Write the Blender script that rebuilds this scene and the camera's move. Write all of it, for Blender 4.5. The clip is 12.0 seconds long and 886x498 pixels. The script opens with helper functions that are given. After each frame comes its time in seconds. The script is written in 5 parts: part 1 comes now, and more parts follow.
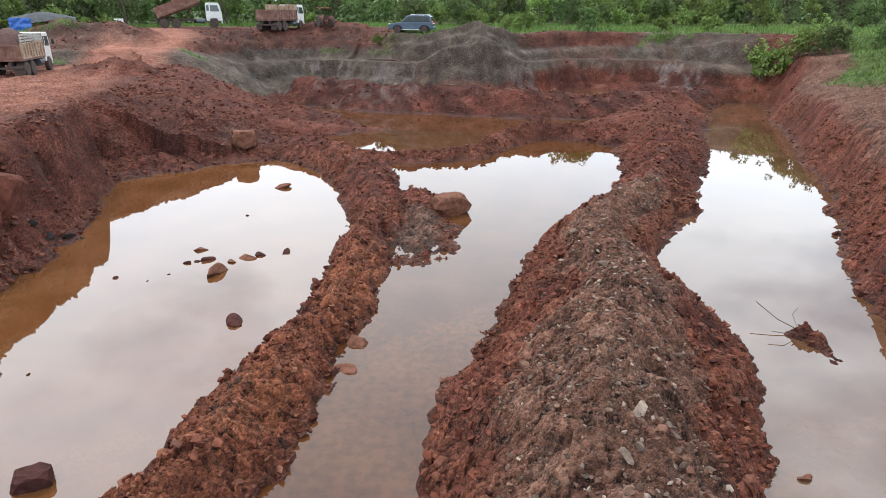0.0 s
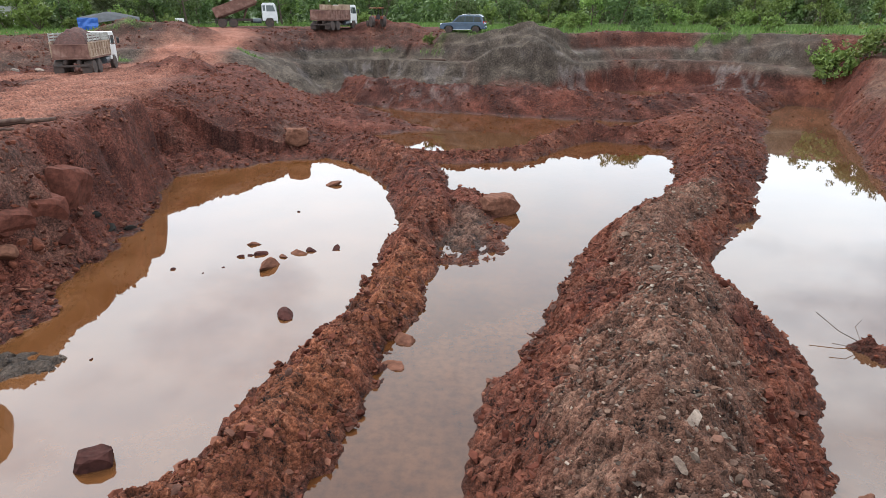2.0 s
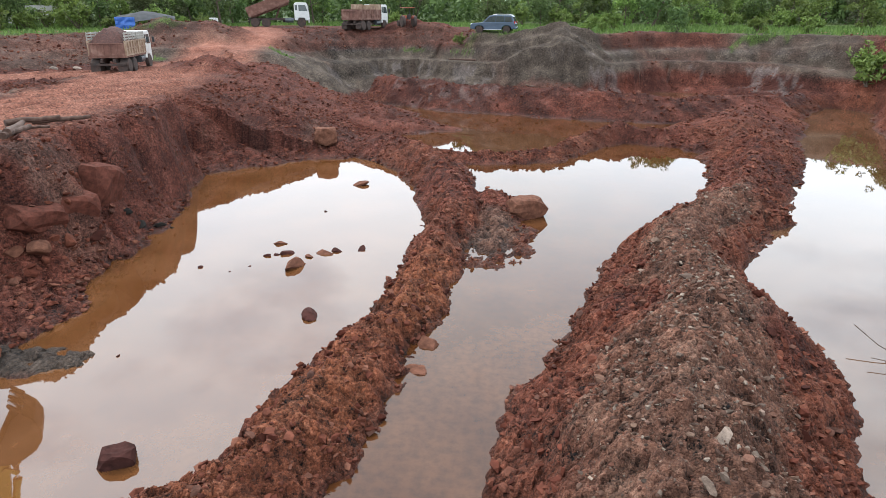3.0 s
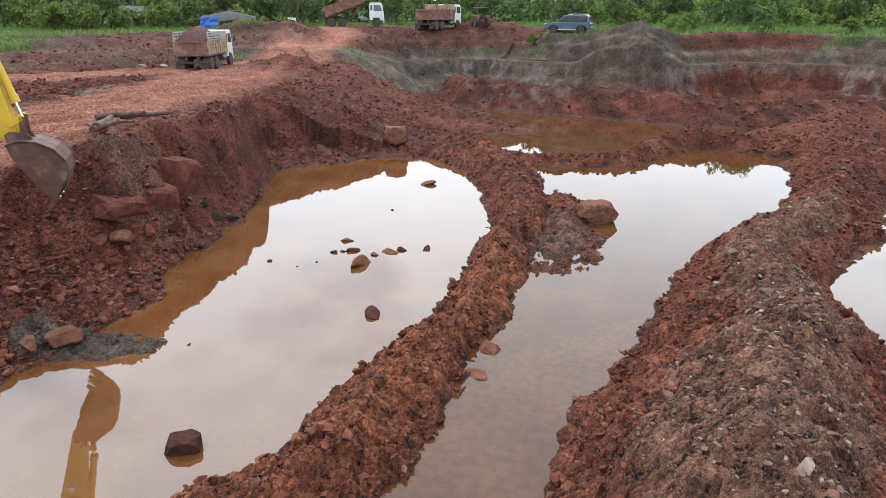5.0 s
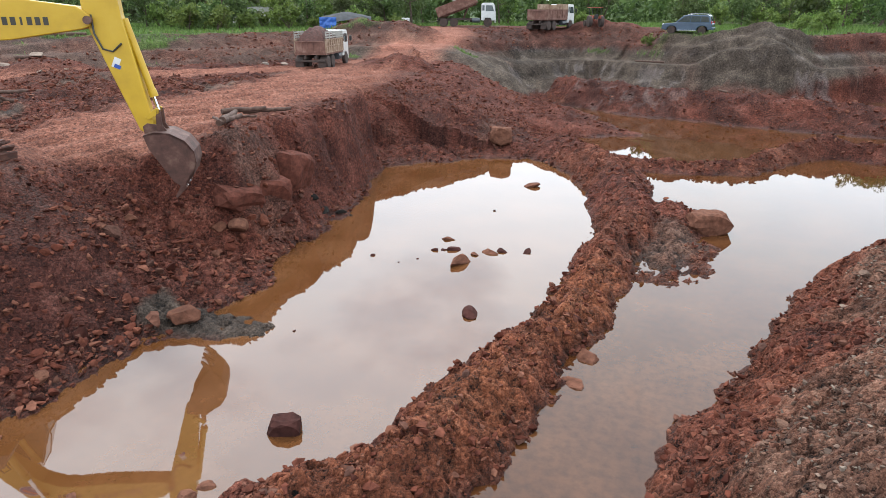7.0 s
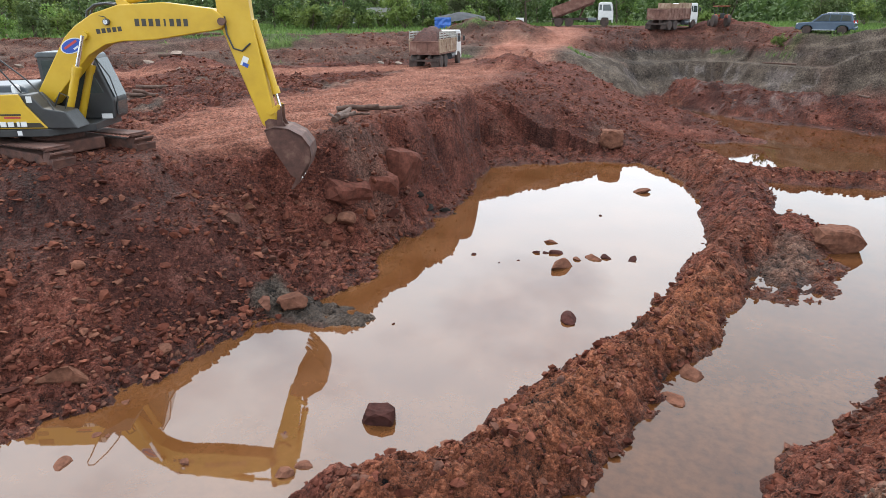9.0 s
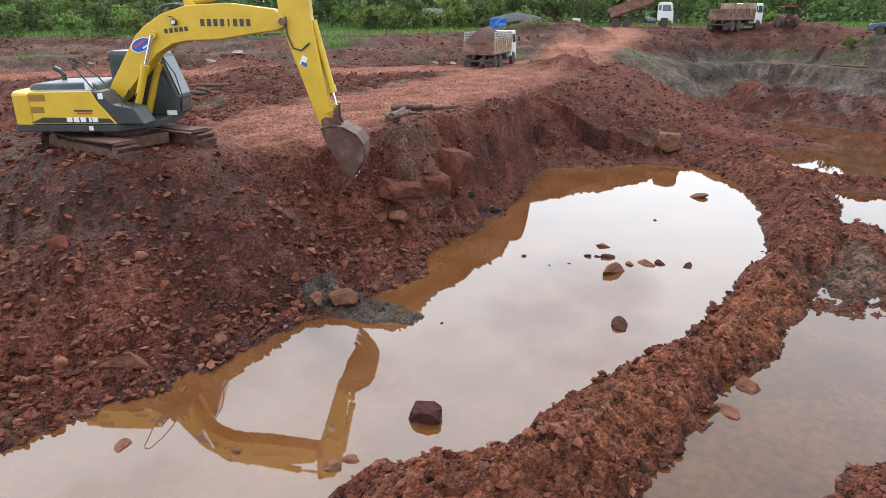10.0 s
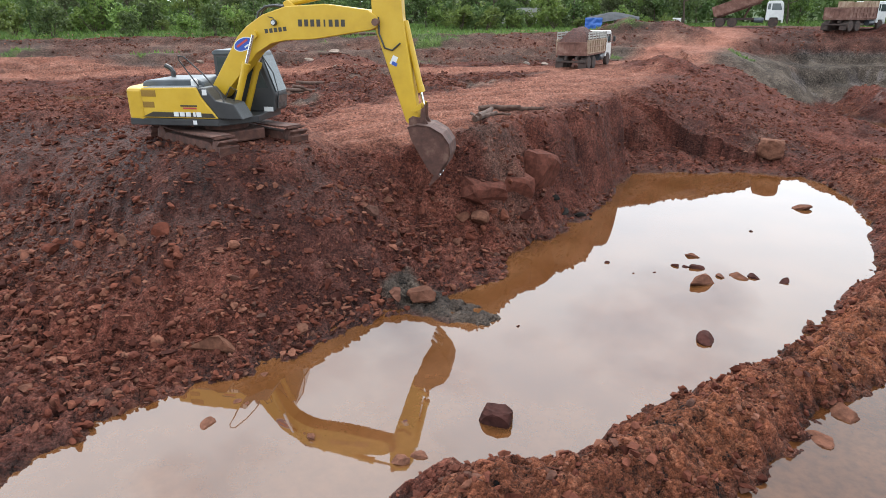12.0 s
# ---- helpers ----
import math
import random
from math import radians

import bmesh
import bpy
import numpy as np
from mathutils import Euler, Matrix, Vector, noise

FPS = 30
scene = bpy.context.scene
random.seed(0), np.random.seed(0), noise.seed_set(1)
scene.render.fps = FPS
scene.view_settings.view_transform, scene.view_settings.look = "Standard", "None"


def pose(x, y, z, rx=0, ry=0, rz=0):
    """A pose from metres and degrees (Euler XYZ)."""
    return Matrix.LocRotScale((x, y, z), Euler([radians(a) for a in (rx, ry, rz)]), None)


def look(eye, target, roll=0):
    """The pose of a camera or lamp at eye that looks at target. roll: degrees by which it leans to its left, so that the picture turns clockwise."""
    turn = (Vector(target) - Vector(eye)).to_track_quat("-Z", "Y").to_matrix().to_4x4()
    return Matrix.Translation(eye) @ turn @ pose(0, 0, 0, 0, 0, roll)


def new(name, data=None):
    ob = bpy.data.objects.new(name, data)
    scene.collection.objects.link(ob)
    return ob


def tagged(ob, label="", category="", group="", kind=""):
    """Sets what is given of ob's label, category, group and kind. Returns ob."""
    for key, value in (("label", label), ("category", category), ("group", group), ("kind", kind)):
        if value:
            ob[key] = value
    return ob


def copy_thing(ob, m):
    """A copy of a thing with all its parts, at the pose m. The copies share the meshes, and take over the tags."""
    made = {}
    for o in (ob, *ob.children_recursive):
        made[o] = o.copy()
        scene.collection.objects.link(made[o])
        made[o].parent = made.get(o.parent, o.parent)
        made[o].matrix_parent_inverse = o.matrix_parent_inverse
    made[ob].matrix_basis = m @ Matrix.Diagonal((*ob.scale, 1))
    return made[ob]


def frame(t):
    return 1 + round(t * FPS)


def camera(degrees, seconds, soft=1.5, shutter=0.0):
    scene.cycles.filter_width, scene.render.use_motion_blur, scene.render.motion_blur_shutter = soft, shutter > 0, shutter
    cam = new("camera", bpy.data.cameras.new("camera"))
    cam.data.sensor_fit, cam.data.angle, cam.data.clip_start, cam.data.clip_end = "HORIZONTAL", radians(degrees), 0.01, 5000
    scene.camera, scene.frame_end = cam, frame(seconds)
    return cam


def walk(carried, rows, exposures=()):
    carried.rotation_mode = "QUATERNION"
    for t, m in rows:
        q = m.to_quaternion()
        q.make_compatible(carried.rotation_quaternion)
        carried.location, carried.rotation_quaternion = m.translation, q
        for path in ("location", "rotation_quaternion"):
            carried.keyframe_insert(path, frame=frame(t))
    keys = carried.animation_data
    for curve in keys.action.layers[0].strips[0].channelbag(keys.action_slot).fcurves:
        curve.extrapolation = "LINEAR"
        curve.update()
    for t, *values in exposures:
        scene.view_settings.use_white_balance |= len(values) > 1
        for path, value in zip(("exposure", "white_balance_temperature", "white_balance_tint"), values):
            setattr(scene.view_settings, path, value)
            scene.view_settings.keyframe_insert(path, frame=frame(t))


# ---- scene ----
cam = camera(69.37, 12.0, soft=0.75)
PATH = [
    (0, pose(0.000, 0.000, 8.000, 69.93, 0, -0.01) @ pose(0, 0, 0, 0, 0, 0.10)),
    (0.5, pose(-0.038, -0.010, 7.984, 69.94, 0, 0.43) @ pose(0, 0, 0, 0, 0, 0.14)),
    (1, pose(-0.097, -0.020, 7.988, 69.93, 0, 1.58) @ pose(0, 0, 0, 0, 0, 0.14)),
    (1.5, pose(-0.114, -0.027, 7.992, 69.93, 0, 2.94) @ pose(0, 0, 0, 0, 0, 0.06)),
    (2, pose(-0.129, -0.015, 7.998, 69.92, 0, 4.22) @ pose(0, 0, 0, 0, 0, 0.11)),
    (2.5, pose(-0.107, 0.027, 8.006, 69.92, 0, 5.52) @ pose(0, 0, 0, 0, 0, 0.12)),
    (3, pose(-0.095, 0.192, 8.028, 69.88, 0, 6.81) @ pose(0, 0, 0, 0, 0, 0.21)),
    (5, pose(-0.134, 0.395, 8.019, 69.86, 0, 12.98) @ pose(0, 0, 0, 0, 0, 0.18)),
    (5.5, pose(-0.152, 0.397, 8.017, 69.86, 0, 14.87) @ pose(0, 0, 0, 0, 0, 0.11)),
    (6, pose(-0.175, 0.407, 8.036, 69.84, 0, 17.31) @ pose(0, 0, 0, 0, 0, 0.13)),
    (6.5, pose(-0.185, 0.442, 8.029, 69.84, 0, 19.84) @ pose(0, 0, 0, 0, 0, 0.09)),
    (7, pose(-0.218, 0.433, 8.034, 69.84, 0, 22.34) @ pose(0, 0, 0, 0, 0, 0.08)),
    (9, pose(-0.179, 0.435, 8.051, 69.84, 0, 32.06) @ pose(0, 0, 0, 0, 0, -0.20)),
    (9.5, pose(-0.195, 0.423, 8.043, 69.87, 0, 34.38) @ pose(0, 0, 0, 0, 0, -0.22)),
    (10, pose(-0.218, 0.400, 8.043, 69.90, 0, 36.68) @ pose(0, 0, 0, 0, 0, -0.21)),
    (10.5, pose(-0.210, 0.427, 8.055, 69.88, 0, 39.08) @ pose(0, 0, 0, 0, 0, -0.18)),
    (11, pose(-0.183, 0.460, 8.059, 69.85, 0, 41.52) @ pose(0, 0, 0, 0, 0, -0.21)),
    (11.5, pose(-0.152, 0.474, 8.067, 69.88, 0, 43.93) @ pose(0, 0, 0, 0, 0, -0.27)),
    (12, pose(-0.141, 0.499, 8.066, 69.90, 0, 44.67) @ pose(0, 0, 0, 0, 0, -0.32)),
]

walk(cam, PATH)

# ---------- world and sun: a bright, broken overcast ----------
world = bpy.data.worlds.new("sky")
scene.world = world
world.use_nodes = True
wn, wl = world.node_tree.nodes, world.node_tree.links
sky = wn.new("ShaderNodeTexSky")
sky.sky_type, sky.sun_disc = "NISHITA", False
sky.sun_elevation, sky.sun_rotation = radians(58), radians(-40)
sky_gain = wn.new("ShaderNodeVectorMath")
sky_gain.operation = "SCALE"
sky_gain.inputs["Scale"].default_value = 0.045
wl.new(sky.outputs[0], sky_gain.inputs[0])
place = wn.new("ShaderNodeTexCoord")
flat = wn.new("ShaderNodeMapping")
flat.inputs["Scale"].default_value = (1.0, 1.0, 1.9)
wl.new(place.outputs["Generated"], flat.inputs[0])
clouds = wn.new("ShaderNodeTexNoise")
clouds.inputs["Scale"].default_value = 2.3
clouds.inputs["Detail"].default_value = 7
clouds.inputs["Roughness"].default_value = 0.55
wl.new(flat.outputs[0], clouds.inputs["Vector"])
cover = wn.new("ShaderNodeValToRGB")
cover.color_ramp.elements[0].position, cover.color_ramp.elements[0].color = 0.30, (0.45, 0.45, 0.45, 1)
cover.color_ramp.elements[1].position, cover.color_ramp.elements[1].color = 0.46, (1, 1, 1, 1)
wl.new(clouds.outputs[0], cover.inputs[0])
tone = wn.new("ShaderNodeTexNoise")
tone.inputs["Scale"].default_value = 3.4
tone.inputs["Detail"].default_value = 6
wl.new(flat.outputs[0], tone.inputs["Vector"])
grey = wn.new("ShaderNodeValToRGB")
grey.color_ramp.elements[0].position, grey.color_ramp.elements[0].color = 0.30, (0.75, 0.85, 0.95, 1)
grey.color_ramp.elements[1].position, grey.color_ramp.elements[1].color = 0.62, (0.815, 0.905, 0.98, 1)
wl.new(tone.outputs[0], grey.inputs[0])
veil = wn.new("ShaderNodeMix")
veil.data_type = "RGBA"
wl.new(cover.outputs[0], veil.inputs["Factor"])
wl.new(sky_gain.outputs[0], veil.inputs["A"])
wl.new(grey.outputs[0], veil.inputs["B"])
wl.new(veil.outputs["Result"], wn["Background"].inputs[0])
wn["Background"].inputs[1].default_value = 3.6

sun = new("sun", bpy.data.lights.new("sun", "SUN"))
sun.data.energy, sun.data.angle, sun.data.color = 3.2, radians(11), (1.0, 0.96, 0.9)
sun.matrix_world = look((0, 0, 50), (26, -22, 5))
scene.view_settings.exposure = -0.22


# ---------- materials ----------
def material(name, colours, scale=4.0, detail=8.0, rough=(0.8, 0.95), bump=0.3, bump_scale=25.0, metal=0.0, spread=(0.3, 0.7), by_object=0.0, distance=0.02, spec=0.5):
    """A procedural material: a noise runs through the colours, a second one adds grain and relief."""
    m = bpy.data.materials.new(name)
    m.use_nodes = True
    n, l = m.node_tree.nodes, m.node_tree.links
    shader = n["Principled BSDF"]
    co = n.new("ShaderNodeTexCoord")
    a = n.new("ShaderNodeTexNoise")
    a.inputs["Scale"].default_value, a.inputs["Detail"].default_value, a.inputs["Roughness"].default_value = scale, detail, 0.62
    l.new(co.outputs["Object"], a.inputs["Vector"])
    ramp = n.new("ShaderNodeValToRGB")
    els = ramp.color_ramp.elements
    while len(els) < len(colours):
        els.new(0.5)
    for k, c in enumerate(colours):
        els[k].position = spread[0] + (spread[1] - spread[0]) * k / max(1, len(colours) - 1)
        els[k].color = (*c, 1)
    l.new(a.outputs[0], ramp.inputs[0])
    out = ramp.outputs[0]
    if by_object:
        info = n.new("ShaderNodeObjectInfo")
        span = n.new("ShaderNodeMapRange")
        span.inputs["To Min"].default_value, span.inputs["To Max"].default_value = 1 - by_object, 1 + by_object
        l.new(info.outputs["Random"], span.inputs["Value"])
        hsv = n.new("ShaderNodeHueSaturation")
        l.new(span.outputs[0], hsv.inputs["Value"])
        l.new(out, hsv.inputs["Color"])
        out = hsv.outputs[0]
    l.new(out, shader.inputs["Base Color"])
    b = n.new("ShaderNodeTexNoise")
    b.inputs["Scale"].default_value, b.inputs["Detail"].default_value = bump_scale, 6
    l.new(co.outputs["Object"], b.inputs["Vector"])
    rr = n.new("ShaderNodeMapRange")
    rr.inputs["To Min"].default_value, rr.inputs["To Max"].default_value = rough
    l.new(b.outputs[0], rr.inputs["Value"])
    l.new(rr.outputs[0], shader.inputs["Roughness"])
    shader.inputs["Metallic"].default_value = metal
    shader.inputs["Specular IOR Level"].default_value = spec
    if bump:
        bp = n.new("ShaderNodeBump")
        bp.inputs["Strength"].default_value, bp.inputs["Distance"].default_value = bump, distance
        l.new(b.outputs[0], bp.inputs["Height"])
        l.new(bp.outputs[0], shader.inputs["Normal"])
    return m


def soil_material():
    """Red laterite with kinds of soil laid over it: pale trodden road, grey clay, gravel, grass and wet mud."""
    m = bpy.data.materials.new("soil")
    m.use_nodes = True
    n, l = m.node_tree.nodes, m.node_tree.links
    shader = n["Principled BSDF"]
    co = n.new("ShaderNodeTexCoord")

    def noise_at(scale, detail=8, rough=0.6):
        t = n.new("ShaderNodeTexNoise")
        t.inputs["Scale"].default_value, t.inputs["Detail"].default_value, t.inputs["Roughness"].default_value = scale, detail, rough
        l.new(co.outputs["Object"], t.inputs["Vector"])
        return t.outputs[0]

    def ramp(fac, stops):
        r = n.new("ShaderNodeValToRGB")
        els = r.color_ramp.elements
        while len(els) < len(stops):
            els.new(0.5)
        for k, (p, c) in enumerate(stops):
            els[k].position, els[k].color = p, (*c, 1)
        l.new(fac, r.inputs[0])
        return r.outputs[0]

    def mix(fac, a, b):
        x = n.new("ShaderNodeMix")
        x.data_type = "RGBA"
        l.new(fac, x.inputs["Factor"])
        l.new(a, x.inputs["A"])
        l.new(b, x.inputs["B"])
        return x.outputs["Result"]

    def mask(name):
        a = n.new("ShaderNodeAttribute")
        a.attribute_name = name
        return a.outputs["Fac"]

    def math_node(op, a, b):
        x = n.new("ShaderNodeMath")
        x.operation = op
        for k, v in enumerate((a, b)):
            if isinstance(v, (int, float)):
                x.inputs[k].default_value = v
            else:
                l.new(v, x.inputs[k])
        return x.outputs[0]

    def cells(scale):
        v = n.new("ShaderNodeTexVoronoi")
        v.inputs["Scale"].default_value = scale
        l.new(co.outputs["Object"], v.inputs["Vector"])
        return v

    pebbles, grit = cells(13.0), cells(36.0)
    fine, mid, wide = noise_at(9.0, 10, 0.7), noise_at(0.9, 8), noise_at(0.16, 5)
    blend = math_node("ADD", math_node("MULTIPLY", fine, 0.55), math_node("MULTIPLY", mid, 0.45))
    red = ramp(blend, [(0.36, (0.0363, 0.01, 0.00651)), (0.47, (0.0895, 0.0252, 0.0159)), (0.56, (0.14, 0.0457, 0.0301)), (0.68, (0.211, 0.0948, 0.0651))])
    dark = ramp(blend, [(0.36, (0.029, 0.01, 0.00781)), (0.52, (0.0677, 0.0221, 0.0159)), (0.68, (0.14, 0.0579, 0.0439))])
    red = mix(ramp(wide, [(0.42, (0, 0, 0)), (0.6, (1, 1, 1))]), red, dark)
    road = ramp(blend, [(0.36, (0.124, 0.0451, 0.0302)), (0.52, (0.232, 0.0946, 0.0638)), (0.68, (0.35, 0.171, 0.121))])
    clay = ramp(blend, [(0.36, (0.032, 0.0232, 0.0181)), (0.50, (0.0752, 0.0559, 0.0433)), (0.68, (0.168, 0.133, 0.105))])
    gravel = ramp(blend, [(0.36, (0.0482, 0.0253, 0.0176)), (0.50, (0.111, 0.0601, 0.0415)), (0.68, (0.22, 0.149, 0.11))])
    orange = ramp(blend, [(0.36, (0.0733, 0.0219, 0.00989)), (0.52, (0.166, 0.0543, 0.0261)), (0.68, (0.261, 0.117, 0.0667))])
    grass = ramp(blend, [(0.36, (0.0247, 0.0357, 0.009)), (0.50, (0.057, 0.0816, 0.0198)), (0.68, (0.104, 0.136, 0.0378))])
    pale = ramp(blend, [(0.36, (0.08, 0.06, 0.056)), (0.55, (0.18, 0.15, 0.14)), (0.68, (0.28, 0.25, 0.24))])
    c = mix(mask("orange"), red, orange)
    c = mix(mask("gravel"), c, gravel)
    c = mix(mask("clay"), c, clay)
    c = mix(mask("pale"), c, pale)
    c = mix(mask("road"), c, road)
    c = mix(mask("grass"), c, grass)
    # stones in the soil differ in colour, one from the next
    bw = n.new("ShaderNodeRGBToBW")
    l.new(pebbles.outputs["Color"], bw.inputs[0])
    bw2 = n.new("ShaderNodeRGBToBW")
    l.new(grit.outputs["Color"], bw2.inputs[0])
    speck = math_node("ADD", math_node("MULTIPLY", bw.outputs[0], 0.55), math_node("MULTIPLY", bw2.outputs[0], 0.55))
    gain = math_node("ADD", math_node("MULTIPLY", math_node("SUBTRACT", speck, 0.55), 1.75), math_node("ADD", math_node("MULTIPLY", mask("tone"), 1.1), 0.36))
    vary = n.new("ShaderNodeHueSaturation")
    l.new(gain, vary.inputs["Value"])
    l.new(c, vary.inputs["Color"])
    c = vary.outputs[0]
    wet = mask("wet")
    hsv = n.new("ShaderNodeHueSaturation")
    hsv.inputs["Value"].default_value = 0.62
    l.new(c, hsv.inputs["Color"])
    c = mix(wet, c, hsv.outputs[0])
    l.new(c, shader.inputs["Base Color"])
    dry = math_node("SUBTRACT", 0.95, math_node("MULTIPLY", wet, 0.3))
    l.new(dry, shader.inputs["Roughness"])
    shader.inputs["Specular IOR Level"].default_value = 0.18
    height = math_node("ADD", math_node("MULTIPLY", noise_at(14.0, 10, 0.75), 0.5), math_node("MULTIPLY", noise_at(3.0, 6), 0.7))
    height = math_node("SUBTRACT", height, math_node("ADD", math_node("MULTIPLY", pebbles.outputs["Distance"], 0.55), math_node("MULTIPLY", grit.outputs["Distance"], 0.25)))
    bp = n.new("ShaderNodeBump")
    bp.inputs["Strength"].default_value, bp.inputs["Distance"].default_value = 1.0, 0.12
    l.new(height, bp.inputs["Height"])
    l.new(bp.outputs[0], shader.inputs["Normal"])
    return m


def water_material(name, low, high, ior, mottle=0.05):
    """Still, silty water: a brown body under a clear, mirroring surface."""
    m = bpy.data.materials.new(name)
    m.use_nodes = True
    n, l = m.node_tree.nodes, m.node_tree.links
    shader = n["Principled BSDF"]
    co = n.new("ShaderNodeTexCoord")
    a = n.new("ShaderNodeTexNoise")
    a.inputs["Scale"].default_value, a.inputs["Detail"].default_value = 0.5, 9
    l.new(co.outputs["Object"], a.inputs["Vector"])
    r = n.new("ShaderNodeValToRGB")
    r.color_ramp.elements[0].position, r.color_ramp.elements[0].color = 0.35, (*low, 1)
    r.color_ramp.elements[1].position, r.color_ramp.elements[1].color = 0.65, (*high, 1)
    l.new(a.outputs[0], r.inputs[0])
    bed = n.new("ShaderNodeTexNoise")
    bed.inputs["Scale"].default_value, bed.inputs["Detail"].default_value, bed.inputs["Roughness"].default_value = 4.5, 7, 0.65
    l.new(co.outputs["Object"], bed.inputs["Vector"])
    patches = n.new("ShaderNodeMapRange")
    patches.inputs["From Min"].default_value, patches.inputs["From Max"].default_value = 0.35, 0.6
    patches.inputs["To Min"].default_value, patches.inputs["To Max"].default_value = 1 - mottle, 1.1
    l.new(bed.outputs[0], patches.inputs["Value"])
    shade = n.new("ShaderNodeHueSaturation")
    l.new(patches.outputs[0], shade.inputs["Value"])
    l.new(r.outputs[0], shade.inputs["Color"])
    l.new(shade.outputs[0], shader.inputs["Base Color"])
    shader.inputs["Roughness"].default_value = 0.02
    shader.inputs["IOR"].default_value = ior
    b = n.new("ShaderNodeTexNoise")
    b.inputs["Scale"].default_value, b.inputs["Detail"].default_value = 1.6, 4
    l.new(co.outputs["Object"], b.inputs["Vector"])
    bp = n.new("ShaderNodeBump")
    bp.inputs["Strength"].default_value, bp.inputs["Distance"].default_value = 0.05, 0.012
    l.new(b.outputs[0], bp.inputs["Height"])
    l.new(bp.outputs[0], shader.inputs["Normal"])
    return m


SOIL = soil_material()
MILKY = water_material("milky_silt_water", (0.076, 0.029, 0.0095), (0.102, 0.043, 0.017), 1.88)
BROWN = water_material("clear_brown_water", (0.054, 0.0195, 0.0070), (0.080, 0.032, 0.0125), 1.42, 0.32)
WATER = water_material("dark_silt_water", (0.060, 0.027, 0.013), (0.086, 0.043, 0.023), 1.75)


# ---------- the lie of the land ----------
def smooth(u):
    u = np.clip(u, 0.0, 1.0)
    return u * u * (3 - 2 * u)


def lattice(ix, iy, seed):
    h = (ix * 374761393 + iy * 668265263 + seed * 974634777) & 0xFFFFFFFF
    h = ((h ^ (h >> 13)) * 1274126177) & 0xFFFFFFFF
    h = ((h ^ (h >> 16)) * 2246822519) & 0xFFFFFFFF
    return ((h ^ (h >> 15)) & 0xFFFFFF) / 0xFFFFFF


def ripple(x, y, size, seed=0):
    """Value noise, -1 to 1, with lumps of that size in metres."""
    u, v = x / size + 4096.0 + seed * 17.3, y / size + 4096.0 + seed * 9.1
    iu, iv = np.floor(u).astype(np.int64), np.floor(v).astype(np.int64)
    fu, fv = smooth(u - iu), smooth(v - iv)
    a = lattice(iu, iv, seed) * (1 - fu) + lattice(iu + 1, iv, seed) * fu
    b = lattice(iu, iv + 1, seed) * (1 - fu) + lattice(iu + 1, iv + 1, seed) * fu
    return 2 * (a * (1 - fv) + b * fv) - 1


def lumps(x, y, size, octaves, seed=0, fall=0.55):
    """Octaves of noise; the fold makes clods with creases between them."""
    total = 0.0
    for k in range(octaves):
        w = ripple(x, y, size * 0.5**k, seed + 5 * k)
        total = total + fall**k * (1 - 2.2 * np.abs(w) if k % 2 else w)
    return total


def clods(x, y, size, seed=0):
    """Rounded stones packed side by side: 1 at a stone's middle, 0 between them, and a random number for each."""
    u, v = x / size + 2048.0, y / size + 2048.0
    iu, iv = np.floor(u).astype(np.int64), np.floor(v).astype(np.int64)
    best, tone = np.full(x.shape, 9.0), np.zeros(x.shape)
    for du in (-1, 0, 1):
        for dv in (-1, 0, 1):
            a, b = iu + du, iv + dv
            s = 0.7 + 0.9 * lattice(a, b, seed + 3)
            d = np.hypot(u - a - lattice(a, b, seed), v - b - lattice(a, b, seed + 1)) * s
            near = d < best
            best = np.where(near, d, best)
            tone = np.where(near, lattice(a, b, seed + 2), tone)
    return np.clip((1 - best * 1.25) * 2.0, 0, 1), tone


def along(x, y, line):
    """The distance to a line of (x, y, values...) and the values at the nearest place on it."""
    best, values = np.full(x.shape, 1e9), [np.zeros(x.shape) for _ in line[0][2:]]
    for p, q in zip(line[:-1], line[1:]):
        ex, ey = q[0] - p[0], q[1] - p[1]
        k = np.clip(((x - p[0]) * ex + (y - p[1]) * ey) / (ex * ex + ey * ey), 0, 1)
        d = np.hypot(x - p[0] - k * ex, y - p[1] - k * ey)
        near = d < best
        best = np.where(near, d, best)
        values = [np.where(near, a + (b - a) * k, v) for v, a, b in zip(values, p[2:], q[2:])]
    return (best, *values)


def inside(x, y, ring):
    got = np.zeros(x.shape, bool)
    for p, q in zip(ring, ring[1:] + ring[:1]):
        if p[1] != q[1]:
            got ^= ((p[1] > y) != (q[1] > y)) & (x < (q[0] - p[0]) * (y - p[1]) / (q[1] - p[1]) + p[0])
    return got


# the water's outer edge
SHORE = [(-11, -6), (-12.6, 1.7), (-13.4, 4.2), (-13.2, 5.6), (-12.5, 7.3), (-12.8, 8.7), (-13.0, 9.9), (-12.9, 11.3), (-12.2, 12.2), (-12.3, 13.9),
         (-12.4, 15.5), (-13.5, 17.2), (-13.5, 20.3), (-13.9, 23.9), (-14.7, 26.4), (-15.8, 29), (-16.8, 31.6), (-14.7, 33.5), (-12.2, 35.6), (-9.7, 37.0),
         (-7.4, 38.2), (-8.6, 41.0), (-9.3, 43.0), (-7.2, 45.2), (-4.0, 47.4), (-6.5, 51.5), (-10.5, 57.5), (-15.8, 63.5), (-7.1, 56.8), (3.1, 53.6), (12.5, 52.2),
         (19, 54), (24.5, 61), (28.5, 67), (34, 68.5), (30, 60), (26.2, 52.7), (24.4, 46), (20.3, 35), (16.3, 25.4), (12.8, 18.4), (11.9, 15.4), (11.5, 8), (12, -6)]
